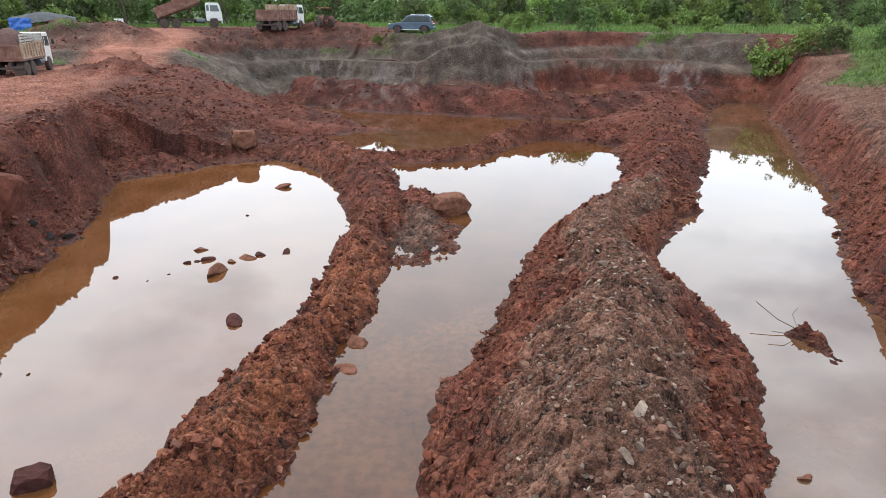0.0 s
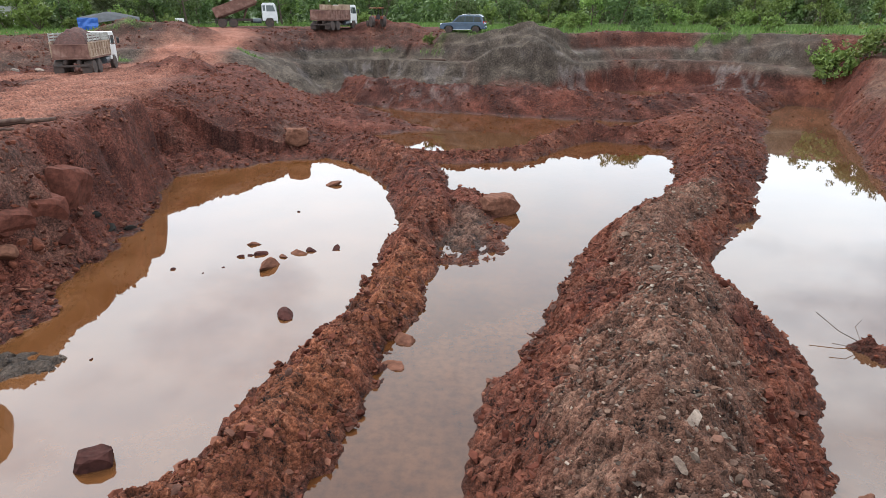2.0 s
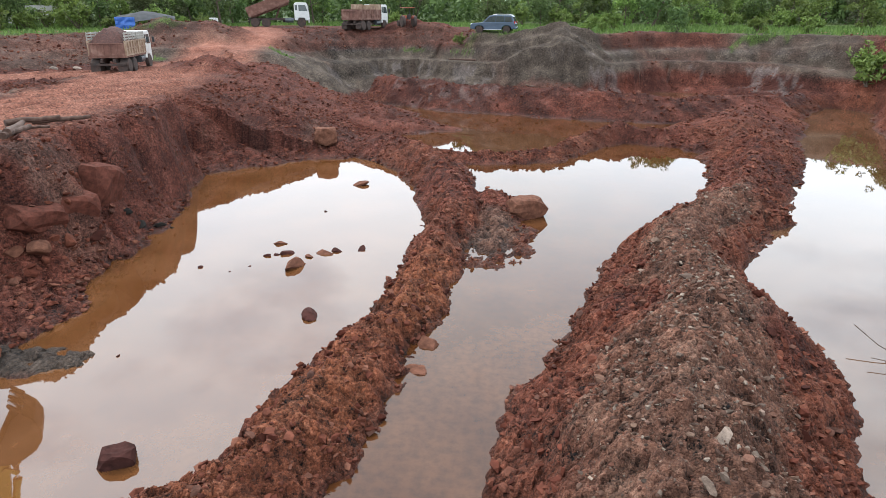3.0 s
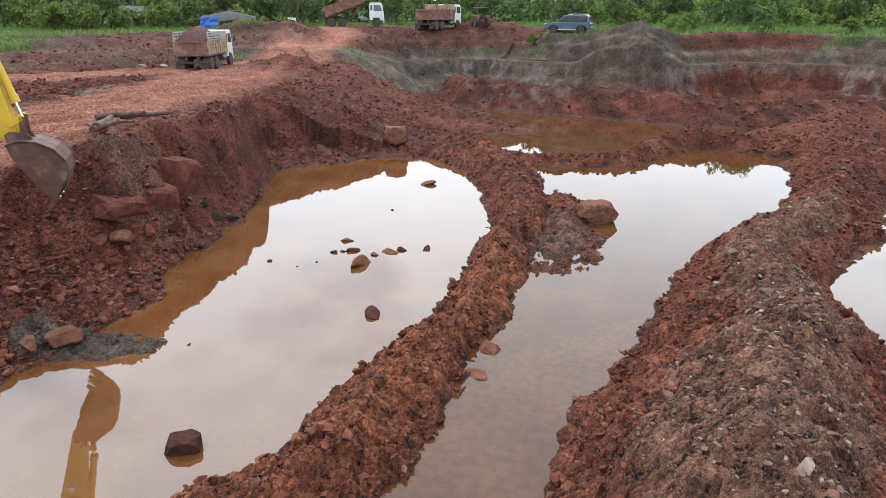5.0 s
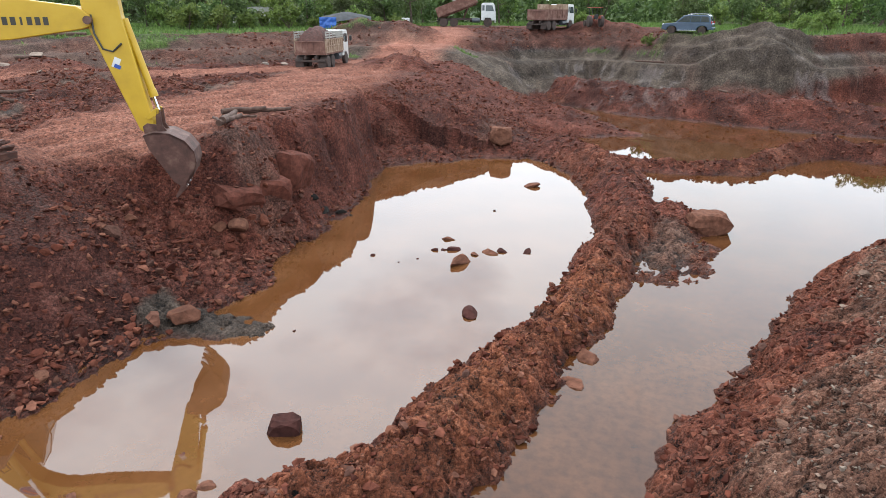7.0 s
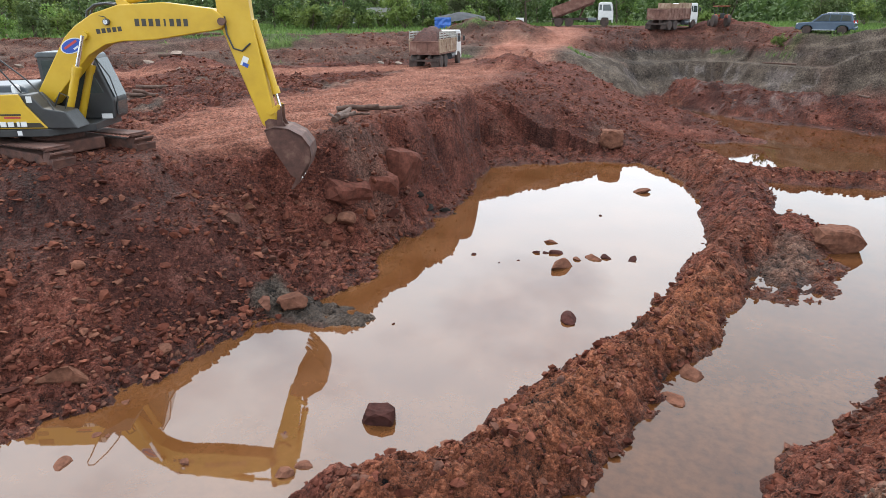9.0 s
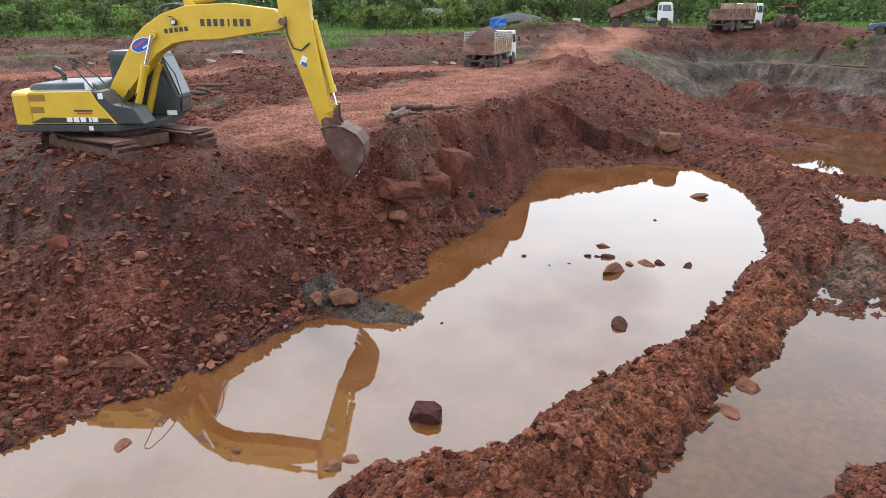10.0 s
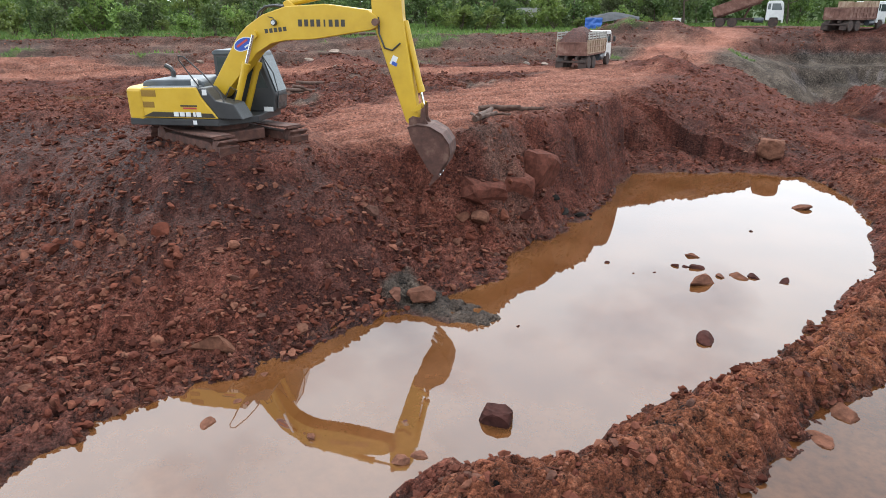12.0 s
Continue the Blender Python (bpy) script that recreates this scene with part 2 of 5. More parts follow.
# crest of the working level in the west: x, y, breadth of the bank below it
BENCH = [(-40, -12, 9), (-33, 7.5, 9), (-26.8, 10.0, 8), (-22.8, 8.6, 6.4), (-19.4, 8.6, 5.2), (-18.4, 11.3, 4.6), (-19.2, 14.6, 4.8), (-17.6, 16.9, 3.5),
         (-15.9, 18.2, 2.3), (-16.4, 21.7, 2.4), (-16.6, 25.3, 1.9), (-17.0, 28, 1.3), (-17.8, 30.8, 1.3), (-20.5, 32.4, 2.6), (-22, 36, 8), (-20.5, 41, 10), (-20.5, 46, 9), (-21, 53, 7),
         (-25, 62, 7), (-30, 80, 7), (-30, 160, 7), (-160, 160, 9), (-160, -12, 9)]
# edge of the natural ground round the workings: x, y, breadth of the slope below it
RIM = [(45, -40, 20), (40, 20, 14), (41, 50, 10), (37, 66, 8), (25, 76, 8), (13, 77, 7), (7, 71, 6), (-1, 70, 5.5), (-5, 71, 6.5), (-7, 76, 11.5), (-15, 77, 11.5), (-19, 73, 8), (-25, 68, 13),
       (-31, 66, 13), (-38, 60, 7), (-46, 48, 8), (-54, 36, 9), (-62, 24, 9), (-70, 2, 9), (-78, -40, 9)]
# spines of loose earth: x, y, height, half breadth at the water
DYKE_WEST = [(-4.6, 2.0, 0.9, 2.4), (-5.6, 6.6, 0.85, 1.9), (-4.3, 9, 0.95, 1.25), (-3.98, 11, 0.95, 1.15), (-3.68, 13.6, 0.9, 1.22), (-3.05, 17.5, 0.85, 1.05), (-2.7, 20.3, 0.85, 0.95),
             (-2.7, 23, 1.1, 1.35), (-2.6, 26.2, 1.2, 1.5), (-3.7, 31, 1.25, 1.65), (-5.2, 35.4, 1.2, 2.0), (-8.5, 39.5, 1.2, 2.8)]
MUD_TONGUE = [(-13.2, 12.4, 0.35, 0.8), (-11.8, 12.7, 0.24, 0.75), (-10.5, 12.95, 0.16, 0.5)]
DEBRIS = [(9.5, 15.2, 0.24, 0.28), (9.75, 14.7, 0.17, 0.18), (9.65, 14.1, 0.17, 0.18)]
SPIT = [(-1.2, 22.0, 0.22, 1.5), (-0.5, 24.3, 0.34, 1.3), (-1.2, 27.6, 0.6, 1.7)]
DYKE_EAST = [(2.2, 3, 2.75, 3.0), (2.7, 9, 2.7, 3.1), (3.1, 11.2, 2.55, 3.5), (4.45, 14.5, 2.3, 3.3), (4.8, 17, 2.05, 2.9), (5.0, 20, 1.8, 2.45), (5.6, 22.3, 1.65, 2.1), (6.9, 24.3, 1.5, 2.3),
             (9.2, 27.8, 1.4, 2.05), (11.5, 33, 1.25, 2.0), (12.9, 37, 1.3, 2.6), (13.7, 41, 1.5, 3.5), (14.3, 47, 1.5, 4.7), (17.3, 53, 1.5, 4.6), (20, 59, 1.4, 4.2)]
CAUSEWAY = [(-5.5, 36.7, 0.8, 1.5), (-1, 37.3, 0.58, 1.1), (1.5, 38.1, 0.65, 1.2), (4.5, 42.6, 1.0, 1.25), (6.4, 44.6, 1.25, 1.3), (9.5, 44.4, 1.0, 1.5), (12, 44.5, 1.2, 1.6)]
BERM = [(-23, 72, 2.8, 3.4), (-16.5, 66, 2.55, 3.6), (-4.4, 60.2, 2.3, 3.5), (5.6, 57, 2.15, 3.5), (13.7, 55.8, 1.9, 3.5), (21, 59, 1.7, 3.2), (26, 65.5, 1.2, 2.4)]
BACK_POND = [(7, 68), (10, 69), (16, 66.5), (21, 64.5)]
HAUL_ROAD = [(-20, 16), (-21, 24), (-22, 31), (-23.5, 38), (-26.5, 47), (-27, 56), (-28, 66), (-33, 75)]
SIDE_ROAD = [(-24.5, 46), (-33, 39), (-45, 27), (-62, 10)]
TOP_TRACK = [(-84, 6), (-70, 30), (-58, 48), (-48, 60), (-40, 66)]
FIELD_TRACK = [(8, 86), (22, 84), (34, 76), (44, 66), (52, 50)]
MOUNDS = [(2.2, 67.0, 4.0, 1.6), (5.0, 68.6, 3.0, 1.2), (-29.5, 64.0, 3.0, 0.9), (-33.5, 64.5, 3.4, 1.0), (-37, 63.5, 2.6, 0.9), (-11.0, 78, 3.0, 0.9), (-14.5, 79, 2.5, 0.9),
          (-24.0, 45.5, 2.2, 0.8), (-21.8, 46.6, 1.8, 0.7), (-37, 30, 3.2, 0.7), (-44, 33, 3.5, 0.9), (-50, 26, 3.0, 0.8), (-33, 10.5, 3.0, 0.7), (-27.5, 13.5, 2.4, 0.5)]
TOP = 6.3


def ridge(d, h, w):
    """A heap's section: a rounded crest, even sides that run on under the water."""
    u = d / w
    return h * (1.0 - np.sqrt(u * u + 0.03)) * 1.16


def land(x, y):
    """Height of the ground and what it is made of, at arrays of x and y."""
    wob_x, wob_y = lumps(x, y, 2.4, 4, 11) * 0.22, lumps(x, y, 2.4, 4, 31) * 0.22
    px, py = x + wob_x, y + wob_y
    calm_x, calm_y = lumps(x, y, 3.2, 2, 12) * 0.4, lumps(x, y, 3.2, 2, 32) * 0.4
    qx, qy = x + calm_x, y + calm_y
    d_shore = along(px, py, SHORE + SHORE[:1])[0]
    d_shore = np.where(inside(px, py, SHORE), -d_shore, d_shore)
    out = np.clip(d_shore, 0, None)
    base = np.where(d_shore < 0, np.maximum(-0.9, d_shore * 0.45), np.minimum(0.24 * out, 1.0))
    # the eastern side: a cut face, then a grassy slope
    east = smooth((x - 6.0 - 0.42 * (y - 8)) / 2) * smooth((74 - y) / 8)
    face = 2.6 * smooth(out / 2.3) + 0.30 * np.clip(out - 2.0, 0, 14)
    base = base + east * (np.where(d_shore > 0, np.minimum(face, TOP), base) - base)
    # working level in the west
    d, w = along(qx, qy, BENCH + BENCH[:1])
    into = inside(qx, qy, BENCH)
    u = np.where(into, 1.0, 1 - d / w)
    bank = smooth(u) * 0.55 + np.clip(u, 0, 1) * 0.45
    west = smooth((-7.0 - x) / 3)
    z = base + west * bank * (3.72 + 0.4 * smooth((y - 14) / 6) - base)
    steep = west * np.where(into, smooth(1 - d / 1.5), np.clip(u * 4, 0, 1) * (u > 0))
    # natural ground and the terraced wall below it
    d, w = along(qx, qy, RIM)
    ring = RIM + [(-300, -40, 9), (-300, 400, 9), (300, 400, 9), (300, -40, 9)]
    beyond = inside(qx, qy, [p[:2] for p in ring])
    d_rim = np.where(beyond, d, -d)
    u = np.clip(1 + d_rim / w, 0, 1)
    ledge = np.clip(u + 0.035 * np.sin(19 * u + 2.5 * ripple(x, y, 9.0, 45)) * (u > 0) * (u < 1), 0, 1)
    step = 0.5 * smooth(ledge / 0.38) + 0.5 * smooth((ledge - 0.55) / 0.45)
    z = z + step * (TOP - z)
    wall = (u > 0.02) * smooth((1.5 - d_rim) / 2) * (1 - east)
    z = z + np.where(d_rim > 0, np.minimum(d_rim * 0.006, 1.2), 0)
    z = z + 0.22 * smooth((x + 38) / 4) * smooth((-2 - x) / 3) * smooth((d_rim - 0.5) / 3)
    # spines, heaps, hollows
    spine = np.full(x.shape, -9.0)
    for line in (DYKE_WEST, SPIT, DYKE_EAST, CAUSEWAY, MUD_TONGUE, DEBRIS):
        d, h, w = along(px, py, line)
        spine = np.maximum(spine, ridge(d, h, w))
    d, h, w = along(px, py, BERM)
    berm = ridge(d, h, w)
    spine = np.maximum(spine, berm)
    z = np.maximum(z, np.maximum(spine, -0.9))
    d = along(px, py, BACK_POND)[0]
    z = z - 0.75 * smooth((3.6 - d) / 2.2) * (z < 2.4)
    heap = np.zeros(x.shape)
    for mx, my, r, h in MOUNDS:
        u = smooth(1.25 - np.hypot(px - mx, py - my) / r)
        heap = np.maximum(heap, u)
        z = z + h * u * (1 + 0.12 * lumps(x, y, 1.8, 2, 71))
    hole = smooth(1.35 - np.hypot((px + 40.2) / 2.8, (py - 14.0) / 1.9))
    z = z + hole * (3.45 - z)
    # roads
    r1 = smooth((4.8 - along(px, py, HAUL_ROAD)[0]) / 2.5)
    r2 = smooth((3.2 - along(px, py, SIDE_ROAD)[0]) / 1.6)
    road = np.maximum(r1, r2) * (1 - heap) * (z > 3.4) * smooth((z - 3.4) / 0.5)
    lane = np.maximum(smooth((1.6 - along(px, py, TOP_TRACK)[0]) / 0.6), smooth((1.2 - along(px, py, FIELD_TRACK)[0]) / 0.5)) * (d_rim > 0)
    flat_part = np.maximum(road, np.clip(d_rim / 3, 0, 1) * (1 - heap) * beyond)
    under = smooth((0.25 - z) / 0.5)
    # relief: clods and gullies on loose earth, ruts on the road
    reach = np.hypot(x, y)
    stand = smooth((4.0 - np.hypot(x + 20.8, y - 11.0)) / 1.4)
    rough = (1 - 0.85 * np.maximum(flat_part, stand)) * (1 - 0.75 * under)
    z = z - 0.12 * rough + 0.36 * stand
    tread = smooth((-15.2 - x) / 1.0) * smooth((7.6 - y) / 1.2) * (1 - stand)
    z = z + 0.05 * tread * np.sin(15 * (0.55 * x + 0.83 * y) + 1.5 * ripple(x, y, 1.2, 57))
    sheer = np.clip(np.maximum(np.maximum(wall, steep), heap), 0, 1)
    side_on = np.where(reach > 42, lumps(0.8 * x + 0.6 * y, z * 1.1 + 0.2 * y, 2.2, 2, 7), lumps(0.8 * x + 0.6 * y, z * 1.1 + 0.2 * y, 1.3, 4, 7))
    z = z + rough * sheer * (0.16 - 0.13 * wall) * side_on
    rough = rough * (1 - 0.7 * sheer)
    z = z + rough * (0.17 * lumps(x, y, 1.6, 3, 3) + 0.045 * lumps(x, y, 0.3, 3, 13) * smooth((46 - reach) / 22) + 0.05 * smooth(reach / 40) * lumps(x, y, 3.0, 3, 43))
    c1, t1 = clods(x + 0.2 * wob_x, y + 0.2 * wob_y, 0.42, 5)
    c2, t2 = clods(x, y, 0.18, 15)
    c3, t3 = clods(x + 1.5 * wob_x, y + 1.5 * wob_y, 1.7, 35)
    facet = (t3 - 0.4) * 0.9 * smooth(c3 * 3) + 0.35 * (t3 > 0.7) * ((x * 0.8 + y * 0.6) % 1.1 - 0.5)
    block = 0.75 * facet * steep * smooth((x + 19.5) / 1.5) * smooth((y - 13.5) / 2) * smooth((33 - y) / 2)
    c0, t0 = clods(x + wob_x, y + wob_y, 0.95, 25)
    z = z + rough * (0.15 * c1 * (t1 > 0.5) * t1 * smooth((56 - reach) / 20) + 0.075 * c2 * (t2 > 0.25) * (0.3 + t2) * smooth((34 - reach) / 14) + block + 0.26 * c0 * (t0 > 0.6) * t0 * np.clip(steep + 0.5 * (d_shore > 0) * west, 0, 1))
    rut = np.sin(6.5 * (0.93 * x - 0.36 * y) + 3 * ripple(x, y, 5, 9)) * 0.08 + np.sin(3.1 * (0.9 * x - 0.43 * y) + 2 * ripple(x, y, 7, 19)) * 0.08
    z = z + road * rut * smooth((54 - y) / 8) + road * 0.03 * lumps(x, y, 1.2, 3, 23)
    # furrows that the bucket's teeth left in cut faces
    teeth = ripple(0.45 * (x + y) + 0.4 * z, 0.06 * (x - y), 0.34, 51) * smooth((40 - reach) / 10) + 2.2 * ripple(0.75 * x + 0.9 * z, 0.12 * y - 0.3 * z, 0.9, 53) * smooth((reach - 40) / 10)
    z = z + 0.045 * teeth * np.clip(np.maximum(steep * (x > -19) * (y > 24), (berm > 0.1) * 1.0), 0, 1) * (1 - road)
    # kinds of soil
    patch = lumps(x, y, 5.0, 4, 61)
    grass = np.clip(smooth((d_rim - 0.2 + patch) / 1.2) * (1 - heap) + east * smooth((out - 4.6 + 1.2 * patch) / 1.0) + wall * smooth((patch - 0.7) / 0.3) * (z > 4.2), 0, 1) * (1 - lane) * (1 - road)
    north = smooth((y - 56) / 4) * smooth((x + 24) / 3)
    yard = smooth((x + 36) / 4) * smooth((-4 - x) / 3) * smooth((y - 60) / 4) * (z > 4.5) * smooth((88 - y) / 4)
    grass = grass * (1 - yard)
    seam = 0.5 * ripple(x, y, 6.0, 63) + 0.25 * ripple(x, y, 1.5, 64)
    grey_face = smooth((z - 0.7 - 1.6 * smooth((x - 4 + 4 * seam) / 5) + 0.5 * seam) / 0.6) * (0.95 - 0.75 * smooth((x - 5 + 3 * seam) / 4) * smooth((24 - x) / 4) * smooth((z - 4.4) / 0.6))
    clay = np.clip(wall * grey_face * (0.9 + 0.35 * patch) * (1 - 0.45 * smooth((-30 - x) / 5)) + 0.9 * (heap * (x > -2)), 0, 1) * (1 - yard * 0.7)
    clay = np.maximum(clay, smooth(patch * 1.4 - 0.75) * 0.75 * np.maximum(0.4 * steep, smooth((z - 3.6) / 0.3) * (x < -24) * (1 - road)))
    d, h, w = along(px, py, DYKE_EAST)
    gravel = 0.6 * smooth((0.85 - d / np.maximum(w, 1.2) * 1.7 + 0.45 * patch) / 0.7) * smooth((33 - y) / 8) * (d_shore < 0)
    gravel = np.maximum(gravel, east * smooth((out - 1.6 + 0.6 * patch) / 1.2) * 0.7)
    d = along(px, py, SPIT)[0]
    clay = np.maximum(clay, smooth((1.1 - d) / 0.6) * smooth((26.4 - y) / 0.8) * 0.5)
    clay = np.maximum(clay, smooth((1.0 - along(px, py, MUD_TONGUE)[0]) / 0.5) * 0.9)
    orange = smooth(patch * 1.3 + 0.1) * (0.35 * (d_shore < 0) + 0.3 * east) + smooth((1.3 - along(px, py, DYKE_WEST)[0]) / 0.8) * smooth((22 - y) / 4) * 0.7
    streak = ripple(0.75 * x + 0.9 * z, 0.12 * y - 0.3 * z, 0.9, 83) + 0.5 * ripple(0.75 * x + 0.9 * z, 0.12 * y - 0.3 * z, 0.35, 84)
    chalk = smooth((lumps(x, y, 1.8, 4, 81) + 0.5 * streak - 0.6) / 0.3)
    pale = np.clip(chalk * np.clip(wall * (z < 3.2) + (berm > 0.25) * 0.7, 0, 1) * north * 0.55
                   + 0.4 * wall * north * smooth((0.38 - np.abs(z - 4.5 - 0.4 * seam)) / 0.35) * smooth(1.5 * patch + 0.2), 0, 1)
    damp = smooth((patch + 1.0) / 0.6) * steep * smooth((-15.4 - x) / 2) * smooth((15 - y) / 3) * smooth((z - 0.9) / 0.8)
    wet = np.clip(0.95 * damp + smooth((0.30 - z) / 0.30) + smooth((clay - 0.4) / 0.4) * (x < -10) * (y < 26) * 0.6, 0, 1)
    rough = np.maximum(rough, sheer * (1 - road))
    tone = rough * np.clip(0.5 + (t1 - 0.5) * c1 * 0.55 + (t2 - 0.5) * c2 * 0.8, 0, 1) + (1 - rough) * 0.5
    tone = 0.5 + (tone - 0.5) * smooth((52 - reach) / 16) * (1 - 0.6 * steep)
    strata = ripple(z + 0.15 * seam, 0.02 * x, 0.42, 85) + 0.7 * ripple(x + 0.3 * y, 0.15 * z, 0.7, 86)
    tone = tone + 0.2 * strata * wall * (reach > 45)
    tone = np.clip(tone + np.where(berm > 0.1, 0.3 * streak - 0.10, 0.0), 0, 1)
    return z, dict(tone=tone, road=np.maximum(road, lane), clay=clay, gravel=gravel, grass=grass, orange=np.clip(orange, 0, 1), pale=pale, wet=wet)


def height_at(x, y):
    return float(land(np.array([float(x)]), np.array([float(y)]))[0][0])


def ground_sheet():
    """One sheet to the horizon, woven close where the camera passes near and open far away."""
    fine = np.radians(np.arange(-43.0, 88.0, 0.18))
    coarse = np.radians(np.arange(88.0, 317.0, 4.0))
    turn = np.concatenate([fine, coarse])
    reach = [4.5]
    while reach[-1] < 120:
        reach.append(reach[-1] + (0.0046 * reach[-1] + 0.007) * (0.6 if 50 < reach[-1] < 80 else 1.0))
    while reach[-1] < 3000:
        reach.append(reach[-1] * 1.16)
    reach = np.array(reach)
    r, a = np.meshgrid(reach, turn, indexing="ij")
    x, y = -r * np.sin(a), r * np.cos(a)
    z, kinds = land(x.ravel(), y.ravel())
    rows, cols = len(reach), len(turn)
    co = np.stack([x.ravel(), y.ravel(), z], 1)
    co = np.concatenate([co, [[0, 0, co[:cols, 2].mean()]]])
    i, j = np.meshgrid(np.arange(rows - 1), np.arange(cols), indexing="ij")
    k = (j + 1) % cols
    quads = np.stack([i * cols + j, i * cols + k, (i + 1) * cols + k, (i + 1) * cols + j], -1).reshape(-1, 4)[:, ::-1]
    hub = np.stack([np.full(cols, rows * cols), (np.arange(cols) + 1) % cols, np.arange(cols)], 1)[:, ::-1]
    me = bpy.data.meshes.new("ground")
    me.vertices.add(len(co))
    me.vertices.foreach_set("co", co.astype(np.float32).ravel())
    corners = np.concatenate([quads.ravel(), hub.ravel()]).astype(np.int32)
    me.loops.add(len(corners))
    me.loops.foreach_set("vertex_index", corners)
    starts = np.concatenate([np.arange(len(quads)) * 4, len(quads) * 4 + np.arange(cols) * 3]).astype(np.int32)
    me.polygons.add(len(starts))
    me.polygons.foreach_set("loop_start", starts)
    me.update(calc_edges=True)
    me.validate()
    for name, v in kinds.items():
        at = me.attributes.new(name, "FLOAT", "POINT")
        at.data.foreach_set("value", np.append(v, 0).astype(np.float32))
    me.materials.append(SOIL)
    me.polygons.foreach_set("use_smooth", np.arange(len(me.polygons)) >= int((reach < 85).sum()) * cols)
    return tagged(new("ground", me), "red laterite earth of an open pit, with grey clay and grass", "ground", kind="structure")


def water_sheet(name, ring, z, label, mat=None):
    bm = bmesh.new()
    bm.faces.new([bm.verts.new((x, y, z)) for x, y in ring])
    me = bpy.data.meshes.new(name)
    bm.to_mesh(me)
    me.materials.append(mat or WATER)
    return tagged(new(name, me), label, "water", kind="structure")


ground = ground_sheet()
west_line, east_line = [p[:2] for p in DYKE_WEST], [p[:2] for p in DYKE_EAST[:-1]]
water_sheet("water", [(-19, -9), (-4.6, -9)] + west_line + [(-18, 39.5)], 0.0, "milky brown rain water in the pit, mirroring clouds", MILKY)
water_sheet("water", [(-4.6, -9), (2.2, -9)] + east_line + [(12, 54.5), (-14, 63), (-18, 62), (-18, 39.5)] + west_line[::-1], 0.0, "clear brown rain water between the earth dykes", BROWN)
water_sheet("water", [(2.2, -9), (15, -9), (15, 14), (36, 58), (37, 70), (28, 70), (23, 64)] + east_line[::-1], 0.0, "still brown rain water below the eastern bank")
water_sheet("water", [(3, 64), (4, 70), (9, 73), (15, 71), (24, 66), (20, 61.5), (10, 64)], 0.62, "narrow brown pool behind the red earth bank")
water_sheet("water", [(-44.4, 13), (-42, 11.4), (-38, 11.6), (-36.2, 14), (-38.4, 16.8), (-42.4, 16.8)], 3.62, "shallow bright puddle on the working level")


def backdrop_ring():
    """Wooded rising ground far behind everything."""
    turn = np.radians(np.arange(-70, 112, 0.5))
    rows = 9
    rr, aa = np.meshgrid(np.linspace(0, 1, rows), turn, indexing="ij")
    far = 185 + 20 * rr
    top = 12.5 + 1.6 * ripple(aa * 100, aa * 0, 7.0, 5) + 0.8 * ripple(aa * 100, aa * 0, 2.1, 6)
    z = 5.5 + rr * (top - 5.5)
    co = np.stack([-far * np.sin(aa), far * np.cos(aa), z], -1).reshape(-1, 3)
    cols = len(turn)
    i, j = np.meshgrid(np.arange(rows - 1), np.arange(cols - 1), indexing="ij")
    quads = np.stack([i * cols + j, (i + 1) * cols + j, (i + 1) * cols + j + 1, i * cols + j + 1], -1).reshape(-1, 4)
    me = bpy.data.meshes.new("backdrop")
    me.from_pydata(co.tolist(), [], quads.tolist())
    me.materials.append(material("far_foliage", [(0.02, 0.033, 0.012), (0.05, 0.075, 0.026), (0.085, 0.115, 0.04)], scale=0.35, rough=(0.9, 0.95), bump=1.0, bump_scale=0.8, distance=1.5))
    return tagged(new("backdrop", me), "distant wooded rise", "backdrop", kind="structure")


backdrop_ring()


# ---------- making things ----------
def part(name, bm, mat, parent=None, label=""):
    """Links a bmesh as one mesh object, under a thing or a part."""
    me = bpy.data.meshes.new(name)
    bmesh.ops.recalc_face_normals(bm, faces=bm.faces)
    bm.to_mesh(me)
    bm.free()
    me.materials.append(mat)
    ob = new(name, me)
    if parent:
        ob.parent = parent
    return tagged(ob, label)


def thing(name, m, label, category, group=""):
    ob = new(name)
    ob.matrix_world = m
    return tagged(ob, label, category, group)


def box(size, at=(0, 0, 0), bevel=0.02, turn=(0, 0, 0), bm=None):
    bm = bm or bmesh.new()
    m = Matrix.LocRotScale(at, Euler([radians(a) for a in turn]), size)
    made = bmesh.ops.create_cube(bm, size=1.0, matrix=m)
    if bevel:
        edges = list({e for v in made["verts"] for e in v.link_edges})
        bmesh.ops.bevel(bm, geom=edges, offset=min(bevel, min(size) * 0.4), segments=2, affect="EDGES", profile=0.5)
    return bm


def slab(outline, y0, y1, bevel=0.02, bm=None, axis="y"):
    """A side outline of (x, z) drawn out from y0 to y1."""
    bm = bm or bmesh.new()
    def at(p, w):
        return (p[0], w, p[1]) if axis == "y" else (p[0], p[1], w)
    verts = [bm.verts.new(at(p, y0)) for p in outline]
    face = bm.faces.new(verts)
    got = bmesh.ops.extrude_face_region(bm, geom=[face])
    up = [v for v in got["geom"] if isinstance(v, bmesh.types.BMVert)]
    bmesh.ops.translate(bm, verts=up, vec=(0, y1 - y0, 0) if axis == "y" else (0, 0, y1 - y0))
    bmesh.ops.recalc_face_normals(bm, faces=bm.faces)
    if bevel:
        bmesh.ops.bevel(bm, geom=list({e for v in up + verts for e in v.link_edges}), offset=bevel, segments=2, affect="EDGES", profile=0.5)
    return bm


